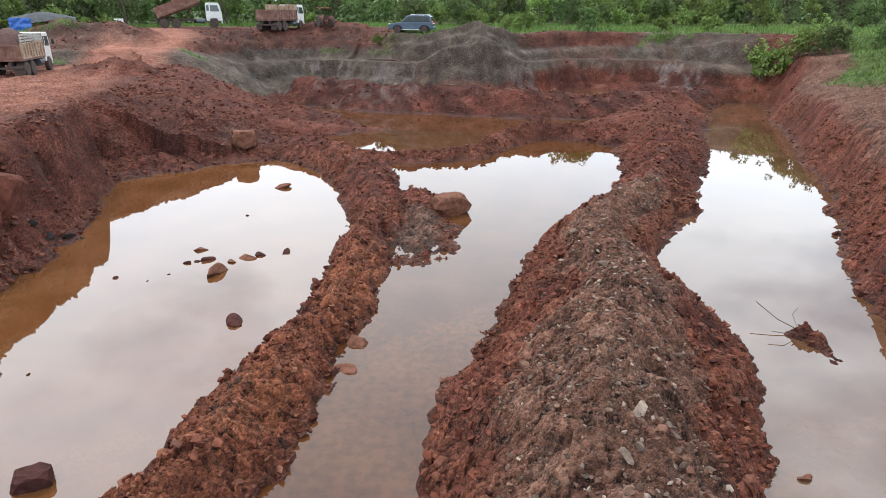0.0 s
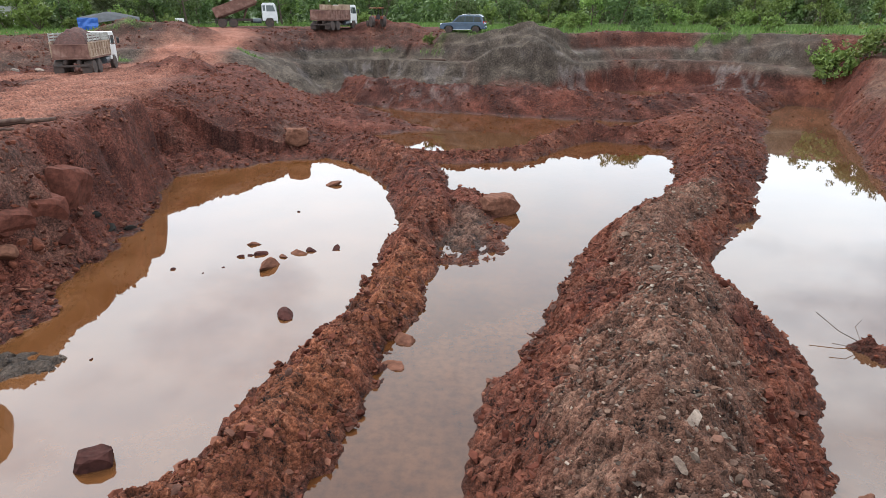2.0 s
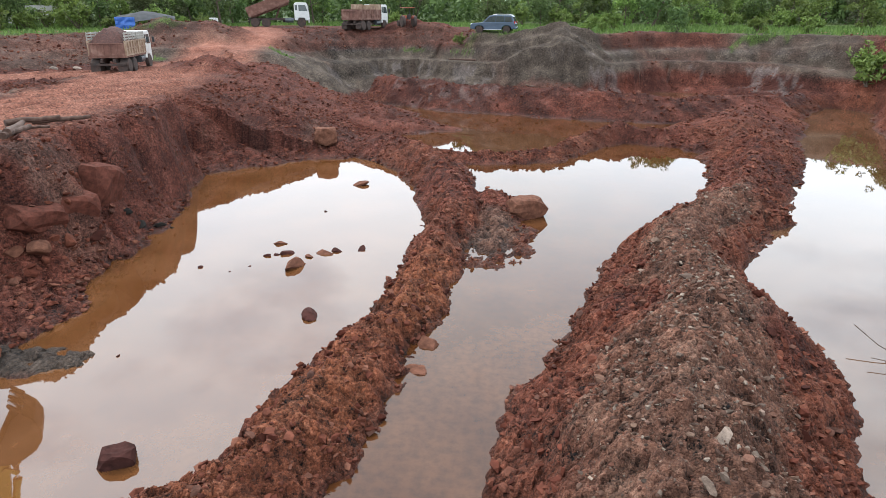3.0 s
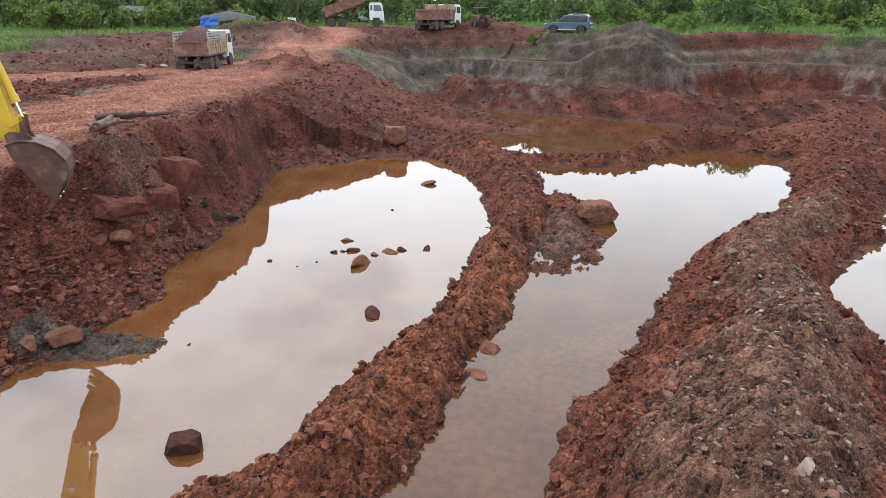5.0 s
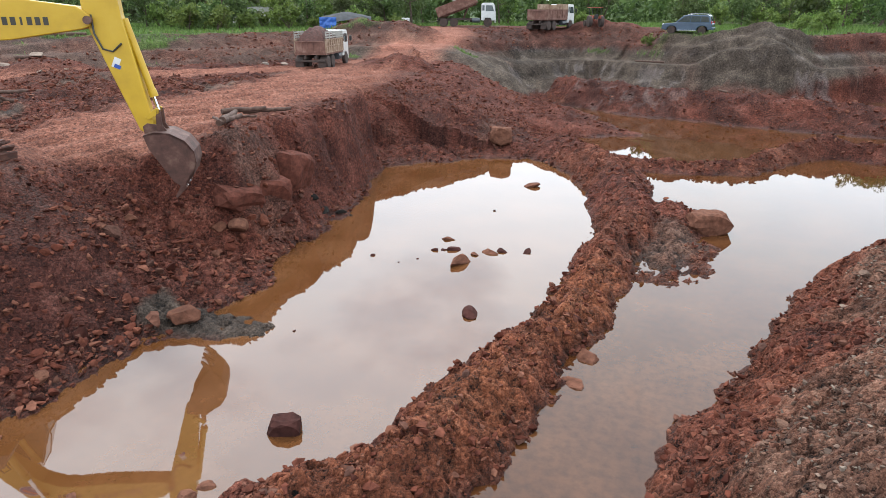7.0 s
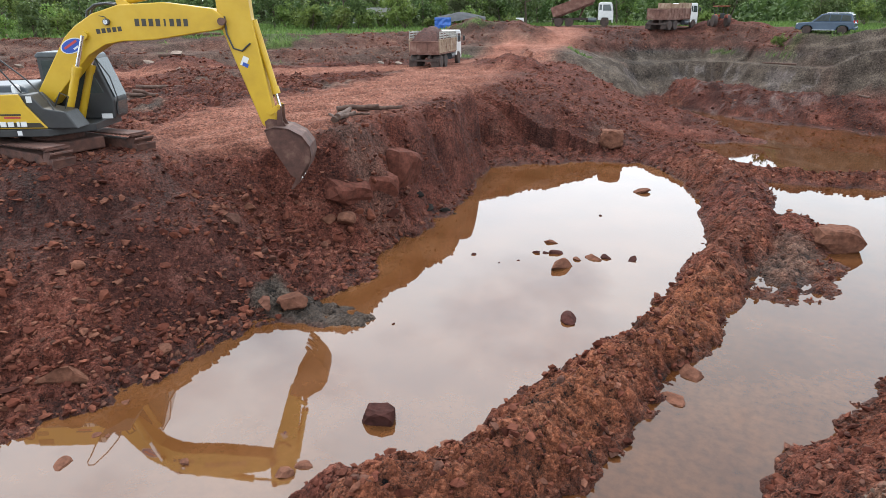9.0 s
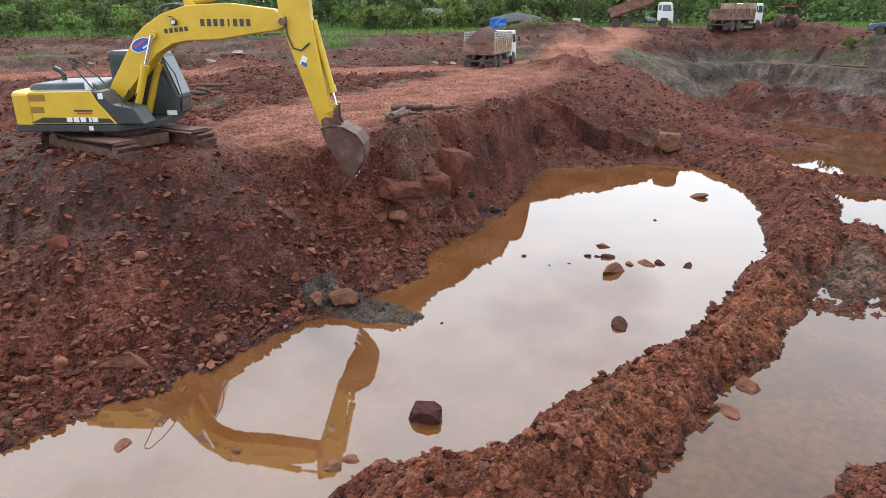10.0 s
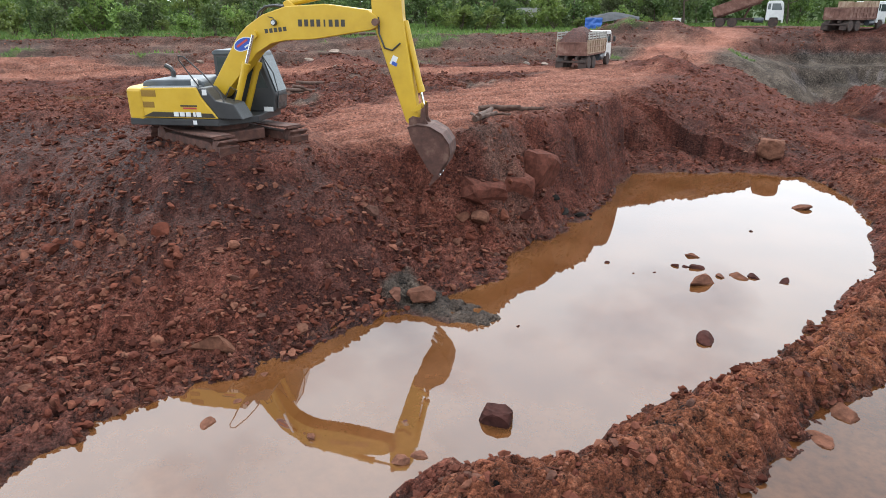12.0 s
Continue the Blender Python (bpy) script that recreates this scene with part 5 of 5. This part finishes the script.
def tree(name, seed, height, spread, count, leaf, mat, bushy, label, category):
    rng = np.random.default_rng(seed)
    ob = thing(name, Matrix.Translation((0, 0, -50)), label, category)
    bm, ends = limb_mesh(rng, height, 0.035 * height ** 0.8 if not bushy else 0.05, bushy)
    part("trunk", bm, BARK, ob)
    centres, radii = [], []
    for e in ends:
        for _ in range(3):
            centres.append(np.array(e) + rng.normal(size=3) * height * 0.08)
            radii.append(height * rng.uniform(0.07, 0.15))
    for _ in range(14):
        az, q = rng.uniform(0, 6.28), rng.uniform(0, 1) ** 0.5
        h = rng.uniform(0.08, 0.97)
        belly = math.sin(math.pi * min(1, max(0.08, h if not bushy else 0.25 + 0.7 * h)))
        centres.append(np.array((math.cos(az) * spread * q * belly, math.sin(az) * spread * q * belly, h * height)))
        radii.append(height * rng.uniform(0.08, 0.16))
    v, f = leaves(rng, np.array(centres), np.array(radii), count, leaf)
    v[:, 2] = np.maximum(v[:, 2], 0.03)
    crown = new("crown", from_arrays("crown", v, f, mat))
    crown.parent = ob
    return ob


KINDS = [
    tree("tree", 1, 8.0, 2.6, 1700, 0.25, LEAF_DEEP, False, "broad dark green tree at the edge of the woods", "tree"),
    tree("tree", 2, 7.0, 2.2, 1500, 0.23, LEAF_FRESH, False, "slender light green tree at the edge of the woods", "tree"),
    tree("tree", 3, 9.5, 3.4, 1900, 0.28, LEAF_DEEP, False, "tall dark green tree at the edge of the woods", "tree"),
    tree("tree", 4, 6.0, 2.3, 1500, 0.22, LEAF_DULL, False, "dull grey-green young tree at the edge of the woods", "tree"),
    tree("bush", 5, 2.6, 1.5, 1300, 0.14, LEAF_FRESH, True, "bright green leafy bush in the rough grass", "bush"),
    tree("bush", 6, 1.8, 1.3, 1100, 0.13, LEAF_FRESH, True, "low light green bush in the rough grass", "bush"),
    tree("bush", 7, 3.4, 1.9, 1500, 0.16, LEAF_DEEP, True, "rounded dark green bush at the pit's edge", "bush"),
]
for k, ob in enumerate(KINDS):
    tagged(ob, group="woods behind the pit" if k < 4 else "bushes round the pit")
used = set()


def plant(k, x, y, size, spin):
    z = height_at(x, y) - 0.08
    m = pose(x, y, z, 0, 0, spin)
    if k not in used:
        used.add(k)
        ob = KINDS[k]
        ob.matrix_world = m
    else:
        ob = copy_thing(KINDS[k], m)
    ob.scale = (size, size, size)
    return ob


rng = random.Random(7)
# named bushes along the northern and eastern edge
for k, x, y, s in ((6, 16.6, 77.5, 0.95), (5, 25.4, 78.0, 1.1), (5, 30.0, 76.5, 1.2), (4, 10.2, 82.0, 1.0), (4, 30.8, 63.8, 1.5), (4, 33.0, 62.4, 1.3), (6, 34.5, 59.5, 0.9), (4, 35.5, 62.5, 1.1), (6, 37.0, 56.0, 0.75), (4, 31.5, 66.5, 0.9), (4, 41.0, 60.0, 1.0), (5, 40, 52, 1.0),
                   (4, 6.8, 76.0, 0.8), (5, 8.5, 77.5, 0.7), (4, -6.8, 71.0, 0.5), (6, -58.0, 35.0, 0.9), (6, -60.5, 31.0, 1.0), (4, -63, 29.5, 0.9), (6, -65, 25, 0.8), (6, -67.5, 19.0, 0.95), (4, -69, 15, 1.0), (5, -62, 34, 1.2), (5, -57, 39.5, 1.0), (4, -72.5, 8, 1.0)):
    plant(k, x, y, s, rng.uniform(0, 360))
# the woods: a belt two or three trees deep, seen along the horizon
for k in range(175):
    az = radians(rng.uniform(-44, 92))
    d = rng.uniform(0, 1) ** 1.2
    if math.degrees(az) < 3:
        r = 112 + 42 * d
    elif math.degrees(az) < 38:
        r = 86 + 34 * d
    else:
        r = 84 + 40 * d
    if math.degrees(az) < 3 and rng.random() < 0.25:
        r -= 14
    x, y = -r * math.sin(az), r * math.cos(az)
    if abs(x + 67.5) < 4.5 and abs(y - 86) < 5 or 4.5 < math.degrees(az) < 9 or 15.5 < math.degrees(az) < 24 and r < 92:
        continue
    plant(rng.choice((0, 0, 1, 1, 2, 2, 3)), x, y, rng.uniform(0.55, 0.85), rng.uniform(0, 360))
# undergrowth in front of the trees
for k in range(115):
    az = radians(rng.uniform(-40, 90))
    deg = math.degrees(az)
    r = rng.uniform(100, 116) if deg < 2 else rng.uniform(81, 92) if deg < 36 else rng.uniform(77, 90)
    x, y = -r * math.sin(az), r * math.cos(az)
    if 4.5 < deg < 9 or 15.5 < deg < 24:
        continue
    plant(rng.choice((4, 4, 5, 6)), x, y, rng.uniform(0.6, 1.35), rng.uniform(0, 360))


def grass_cover():
    """Tufts of long grass over the natural ground and the eastern slope."""
    g = np.random.default_rng(12)
    n = 120000
    az = np.radians(g.uniform(-42, 90, n))
    r = 20 + 92 * g.uniform(0, 1, n) ** 0.8
    x, y = -r * np.sin(az), r * np.cos(az)
    z, kinds = land(x, y)
    keep = g.uniform(0, 1, n) < kinds["grass"] * 0.9
    x, y, z, r = x[keep], y[keep], z[keep], r[keep]
    n = len(x)
    tall = g.uniform(0.18, 0.5, n) * np.where(x > 8, 1.0, 0.8)
    a = g.uniform(0, 6.28, n)
    wide = 0.02 + 0.0011 * r
    lean = g.normal(size=(n, 2)) * 0.35 * tall[:, None]
    dx, dy = np.cos(a) * wide, np.sin(a) * wide
    p = np.stack([x, y, z - 0.03], 1)
    v = np.stack([p - np.stack([dx, dy, 0 * dx], 1), p + np.stack([dx, dy, 0 * dx], 1), p + np.stack([lean[:, 0], lean[:, 1], tall], 1)], 1).reshape(-1, 3)
    me = from_arrays("grass", v, np.arange(n * 3).reshape(-1, 3), LEAF_GRASS)
    return tagged(new("grass", me), "rough green grass and weeds round the pit", "grass", kind="stuff")


grass_cover()


def far_woods():
    """The depth of the woods behind the first trees, one mass of foliage."""
    g = np.random.default_rng(31)
    n = 64000
    az = np.radians(g.uniform(-50, 98, n))
    r = np.where(np.degrees(az) < 3, 135, 112) + 26 * g.uniform(0, 1, n)
    x, y = -r * np.sin(az), r * np.cos(az)
    crest = 5.2 + 0.5 * ripple(az * 100, r * 0.05, 5.0, 3) + 0.4 * ripple(az * 100, r * 0.3, 1.7, 8) + 1.6 * smooth((np.degrees(az) - 12) / 6)
    z = 6.3 + crest * g.uniform(0, 1, n) ** 0.7
    centres = np.stack([x, y, z], 1)
    v, f = leaves(g, centres, np.full(n, 0.5), n, 0.5)
    me = from_arrays("woods", v, f, LEAF_DEEP)
    return tagged(new("woods", me), "dense dark green woods closing the horizon", "woods", kind="stuff")


far_woods()


# ---------- stones ----------
def rock_material(name, stops):
    m = bpy.data.materials.new(name)
    m.use_nodes = True
    n, l = m.node_tree.nodes, m.node_tree.links
    shader = n["Principled BSDF"]
    geo, info, co = n.new("ShaderNodeNewGeometry"), n.new("ShaderNodeObjectInfo"), n.new("ShaderNodeTexCoord")
    both = n.new("ShaderNodeMath")
    both.operation = "ADD"
    l.new(geo.outputs["Random Per Island"], both.inputs[0])
    l.new(info.outputs["Random"], both.inputs[1])
    part_of = n.new("ShaderNodeMath")
    part_of.operation = "FRACT"
    l.new(both.outputs[0], part_of.inputs[0])
    r = n.new("ShaderNodeValToRGB")
    els = r.color_ramp.elements
    while len(els) < len(stops):
        els.new(0.5)
    for k, c in enumerate(stops):
        els[k].position, els[k].color = k / (len(stops) - 1), (*c, 1)
    l.new(part_of.outputs[0], r.inputs[0])
    grain = n.new("ShaderNodeTexNoise")
    grain.inputs["Scale"].default_value, grain.inputs["Detail"].default_value, grain.inputs["Roughness"].default_value = 5.0, 10, 0.7
    l.new(co.outputs["Object"], grain.inputs["Vector"])
    span = n.new("ShaderNodeMapRange")
    span.inputs["From Min"].default_value, span.inputs["From Max"].default_value = 0.3, 0.7
    span.inputs["To Min"].default_value, span.inputs["To Max"].default_value = 0.45, 1.5
    l.new(grain.outputs[0], span.inputs["Value"])
    hsv = n.new("ShaderNodeHueSaturation")
    l.new(span.outputs[0], hsv.inputs["Value"])
    l.new(r.outputs[0], hsv.inputs["Color"])
    l.new(hsv.outputs[0], shader.inputs["Base Color"])
    shader.inputs["Roughness"].default_value = 0.95
    shader.inputs["Specular IOR Level"].default_value = 0.12
    bp = n.new("ShaderNodeBump")
    bp.inputs["Strength"].default_value, bp.inputs["Distance"].default_value = 0.6, 0.03
    l.new(grain.outputs[0], bp.inputs["Height"])
    l.new(bp.outputs[0], shader.inputs["Normal"])
    return m


STONE = rock_material("red_stones", [(0.0294, 0.00892, 0.00628), (0.0688, 0.02, 0.0126), (0.0981, 0.0295, 0.0182), (0.117, 0.0398, 0.0245), (0.0736, 0.0227, 0.0151), (0.154, 0.0632, 0.0405), (0.0553, 0.0267, 0.0202)])
DUN_STONE = rock_material("dun_stones", [(0.0452, 0.025, 0.0188), (0.0929, 0.0498, 0.036), (0.0797, 0.0574, 0.0455), (0.13, 0.0786, 0.0564), (0.103, 0.0378, 0.0251), (0.206, 0.16, 0.128), (0.069, 0.0438, 0.0337)])
BLOCK = rock_material("red_block", [(0.102, 0.0428, 0.0274), (0.128, 0.0566, 0.0366)])
BANK_BLOCK = rock_material("bank_block", [(0.075, 0.025, 0.017), (0.105, 0.037, 0.026)])
DARK_BLOCK = rock_material("dark_red_block", [(0.0354, 0.0133, 0.0111), (0.0498, 0.0183, 0.0151)])


def rock_shape(seed, rounds=2, squash=(1.0, 0.8, 0.6), cut=0.32, boxy=False):
    """A broken stone: a ball, planed by random cuts, then roughened. Reaches about 0.5 from its middle."""
    g = np.random.default_rng(seed)
    bm = bmesh.new()
    bmesh.ops.create_icosphere(bm, subdivisions=rounds, radius=0.5)
    v = np.array([x.co for x in bm.verts])
    f = np.array([[x.index for x in face.verts] for face in bm.faces])
    bm.free()
    sides = [np.array(a, float) for a in ((1, 0.1, 0), (-1, 0, 0.15), (0, 1, 0.1), (0.1, -1, 0), (0, 0.1, 1), (0, 0, -1))] if boxy else []
    for k in range(11):
        d = sides[k] if k < len(sides) else g.normal(size=3)
        d = d / np.linalg.norm(d)
        lim = 0.36 if k < len(sides) else 0.5 - cut * g.uniform(0.3, 1.0) * (0.25 if boxy else 1)
        over = np.clip(v @ d - lim, 0, None)
        v = v - over[:, None] * d
    v = v * (1 + 0.03 * g.normal(size=(len(v), 1))) * squash
    return v, f


def rock(x, y, size, seed, label, mat=None, spin=0.0, sink=0.3, squash=(1.0, 0.8, 0.6), z=None, category="rock", group="", tip=0.0, name="rock", boxy=False):
    """A single rock as a thing of its own, bedded a little in what it lies on."""
    v, f = rock_shape(seed, 3 if size > 0.5 else 2, squash, boxy=boxy)
    ob = new(name, from_arrays(name, v * size, f, mat or STONE))
    base = max(height_at(x, y), -0.25) if z is None else z
    ob.matrix_world = pose(x, y, base + size * squash[2] * (0.5 - sink), tip, tip * 0.6, spin)
    return tagged(ob, label, category, group)


# rocks that stand in the water
for k, (x, y, s, dark) in enumerate(((-8.76, 21.77, 0.55, 0), (-8.2, 20.75, 0.5, 1), (-7.45, 19.55, 0.82, 0), (-7.25, 20.6, 0.4, 0), (-6.85, 21.0, 0.6, 0), (-6.5, 21.2, 0.42, 1), (-7.92, 30.7, 0.75, 0), (-5.66, 21.55, 0.45, 1), (-5.72, 16.0, 0.62, 1),
                                     (-2.3, 13.5, 0.55, 0), (-2.15, 14.7, 0.72, 0), (-10.6, 19.1, 0.22, 1), (-9.45, 18.9, 0.14, 1), (-8.98, 19.4, 0.16, 1), (-8.3, 26.0, 0.16, 1), (-8.75, 20.45, 0.3, 1), (-8.45, 20.6, 0.26, 1), (-9.8, 13.2, 0.12, 1),
                                     (-11.72, 5.15, 0.42, 0), (-9.75, 6.35, 0.25, 0), (-7.9, 7.1, 0.42, 0), (-7.72, 7.5, 0.38, 0), (-12.0, 5.95, 0.2, 0), (-11.8, 6.1, 0.14, 0), (-12.6, 7.0, 0.24, 0), (9.5, 15.35, 0.4, 1), (9.7, 14.6, 0.3, 1), (9.6, 13.85, 0.32, 1), (-5.9, 8.9, 0.3, 0), (6.7, 9.6, 0.3, 0))):
    rock(x, y, s * 1.3, 100 + k, "dark wet rock standing out of the muddy water" if dark else "reddish rock standing out of the muddy water", DARK_BLOCK if dark else BLOCK, spin=37 * k, z=-0.05 if s > 0.3 else -0.02, sink=0.28,
         squash=(1.0, 0.7, 0.34 + 0.07 * (k % 3)), group="rocks in the water", tip=(k % 4) * 5)
rock(-7.42, 9.45, 0.88, 141, "squat dark red block standing in shallow water", DARK_BLOCK, spin=20, z=-0.1, sink=0.16, squash=(1.0, 0.75, 0.62), boxy=True, group="rocks in the water")
# large blocks
rock(0.25, 26.5, 2.2, 151, "large rounded reddish boulder at the water's edge", BLOCK, spin=25, z=-0.1, sink=0.12, squash=(1.0, 0.7, 0.55), boxy=True)
rock(-11.9, 38.2, 1.8, 152, "square pale red boulder on the shelf", BLOCK, spin=15, sink=0.25, squash=(1.0, 0.8, 0.8), boxy=True)
rock(-13.9, 6.5, 1.35, 153, "flat reddish rock slab near the shore", BLOCK, spin=40, sink=0.3, squash=(1.0, 0.5, 0.5))
for k, (x, y, s, z) in enumerate(((-16.0, 13.2, 0.6, None), (-16.6, 14.4, 0.5, None), (-17.5, 7.0, 0.6, None), (-18.3, 6.2, 0.5, None), (-20.2, 4.9, 0.6, None), (-13.4, 8.6, 0.5, None), (-13.3, 11.8, 0.7, None), (-12.7, 12.4, 0.9, None), (-14.0, 15.3, 0.6, None),
                                  (-14.6, 17.0, 0.8, None), (-14.3, 18.0, 0.7, None), (-15.0, 16.4, 0.55, None), (-14.2, 19.2, 0.6, None))):
    rock(x, y, s * 1.25, 170 + k, "broken red rock lying on the rubble slope", BLOCK if k % 2 else STONE, spin=53 * k, sink=0.3, squash=(1.0, 0.7, 0.62), group="rocks on the bank", tip=8 * (k % 3))
# slabs that jut from the cut bank, with a hollow below one of them
for x, y, z, s, spin, q in ((-15.2, 17.7, 2.1, 1.9, 80, (1.0, 0.8, 0.42)), (-15.2, 19.4, 1.6, 1.9, 62, (0.9, 0.7, 0.9)), (-15.5, 21.5, 2.0, 1.9, 95, (0.9, 0.7, 0.95)), (-14.9, 18.6, 1.0, 0.7, 10, (1.0, 0.7, 0.7))):
    rock(x, y, s * 1.3, int(300 + 10 * s + spin), "red rock slab jutting from the cut bank", BANK_BLOCK, spin=spin, z=z, sink=0.5, squash=q, group="slabs in the bank", tip=16, boxy=True)

# a spill of black mud at the foot of the cut, and pale rubble on the working level
BLACK_MUD = rock_material("black_mud", [(0.010, 0.009, 0.008), (0.018, 0.015, 0.013)])
for k, (x, y, s) in enumerate(((-14.5, 22.2, 0.8), (-14.2, 22.9, 0.6), (-14.8, 22.0, 0.7), (-13.7, 23.0, 0.35))):
    rock(x, y, s, 330 + k, "lump of black wet mud at the foot of the cut", BLACK_MUD, spin=40 * k, sink=0.35, squash=(1.0, 0.8, 0.45), category="mud", group="black mud lumps", name="mud_lump")
PALE_BLOCK = rock_material("pale_rubble", [(0.16, 0.11, 0.085), (0.25, 0.21, 0.18)])
for k, (x, y, s) in enumerate(((-44.5, 33.0, 1.4), (-46.0, 31.5, 1.0), (-41.0, 32.5, 0.8), (-49.5, 24.0, 1.1), (-52.0, 29.0, 1.3), (-38.5, 28.5, 0.6), (-33.5, 46.5, 0.8), (-34.6, 45.4, 1.0))):
    rock(x, y, s, 350 + k, "pale broken slab among red spoil heaps", PALE_BLOCK, spin=61 * k, sink=0.2, squash=(1.0, 0.7, 0.3), group="pale rubble", tip=14)


def twig(points, r, label):
    ob = part("twig", tube(points, r, 6), BARK)
    return tagged(ob, label, "twig", "twigs in the water")


twig([(9.5, 15.4, 0.1), (9.1, 15.7, 0.25), (8.75, 16.3, 0.5)], 0.012, "thin bare twig sticking out of the water")
twig([(9.4, 15.2, 0.1), (9.0, 15.0, 0.18), (8.65, 15.1, 0.2)], 0.010, "thin bare twig sticking out of the water")
twig([(9.5, 15.4, 0.15), (9.6, 15.9, 0.3), (9.9, 16.2, 0.35)], 0.008, "thin bare twig sticking out of the water")


def loose_places(g, n, near, far, power):
    """Random places on loose earth in the pit, denser near the middle of the plan."""
    az = np.radians(g.uniform(-43, 88, n))
    r = near + (far - near) * g.uniform(0, 1, n) ** power
    x, y = -r * np.sin(az), r * np.cos(az)
    z, kinds = land(x, y)
    stony = 0.35 + 0.65 * smooth(lumps(x, y, 1.8, 3, 91) * 0.8 + 0.5)
    keep = (z > 0.02) & (kinds["road"] < 0.25) & (kinds["grass"] < 0.2) & (kinds["clay"] < 0.5) & (g.uniform(0, 1, n) < stony)
    return x[keep], y[keep], z[keep], r[keep], kinds["gravel"][keep] > 0.3


def scatter(name, label, seed, n, near, far, power, sizes, rounds, mat, dun, zone=None):
    """Loose stones as one mesh: each a turned, stretched copy of one of eight broken shapes."""
    g = np.random.default_rng(seed)
    x, y, z, r, greyish = loose_places(g, n, near, far, power)
    pick = greyish == dun
    if zone:
        pick = pick & zone(x, y, z)
    x, y, z, r = x[pick], y[pick], z[pick], r[pick]
    n = len(x)
    size = np.maximum(sizes[0] * (sizes[1] / sizes[0]) ** (g.uniform(0, 1, n) ** 2.4), 0.0017 * r)
    shapes = [rock_shape(400 + k, rounds, (1.0, 0.8, 0.6), 0.34) for k in range(8)]
    all_v, all_f, base = [], [], 0
    kind = g.integers(0, 8, n)
    for k, (v, f) in enumerate(shapes):
        idx = np.nonzero(kind == k)[0]
        a, b = g.uniform(0, 6.28, len(idx)), g.normal(size=len(idx)) * 0.6
        ca, sa, cb, sb = np.cos(a), np.sin(a), np.cos(b), np.sin(b)
        turn = np.stack([np.stack([ca, -sa * cb, sa * sb], -1), np.stack([sa, ca * cb, -ca * sb], -1), np.stack([0 * a, sb, cb], -1)], 1)
        stretch = g.uniform(0.55, 1.4, (len(idx), 1, 3))
        w = np.einsum("nij,nvj->nvi", turn, v[None] * stretch) * size[idx][:, None, None]
        w = w + np.stack([x[idx], y[idx], z[idx] + 0.12 * size[idx]], -1)[:, None]
        all_v.append(w.reshape(-1, 3))
        all_f.append((f[None] + (np.arange(len(idx)) * len(v))[:, None, None] + base).reshape(-1, 3))
        base += len(idx) * len(v)
    me = from_arrays(name, np.concatenate(all_v), np.concatenate(all_f), mat)
    return tagged(new(name, me), label, "stones", kind="stuff")


scatter("gravel", "small red stones and clods strewn over the banks", 21, 165000, 4, 46, 0.62, (0.04, 0.36), 1, STONE, False)
scatter("gravel", "small grey-brown stones along the crest of the bank", 22, 150000, 4, 30, 0.55, (0.035, 0.20), 1, DUN_STONE, True)
scatter("gravel", "red clods strewn over the far banks", 24, 62000, 44, 78, 0.9, (0.07, 0.45), 1, STONE, False)
scatter("rubble", "broken red rocks heaped along the foot of the western bank", 23, 15000, 9, 27, 0.8, (0.14, 0.5), 2, STONE, False, lambda x, y, z: (x < -12.2) & (y < 19) & (z < 2.5))

# larger stones, each on its own
g = np.random.default_rng(5)
x, y, z, r, greyish = loose_places(g, 900, 6, 42, 0.8)
stone_meshes = []
for k in range(8):
    v, f = rock_shape(500 + k, 2, (1.0, 0.75, 0.55), 0.34)
    stone_meshes.append((from_arrays("stone", v, f, STONE), from_arrays("stone", v, f, DUN_STONE)))
for k in range(min(290, len(x))):
    ob = new("stone", stone_meshes[k % 8][1 if greyish[k] else 0])
    s = 0.16 + 0.34 * g.uniform(0, 1) ** 2
    ob.parent = ground
    ob.matrix_local = pose(x[k], y[k], z[k] + 0.10 * s, g.uniform(-25, 25), g.uniform(-25, 25), g.uniform(0, 360)) @ Matrix.Diagonal((s, s * g.uniform(0.7, 1.1), s * g.uniform(0.7, 1.1), 1))
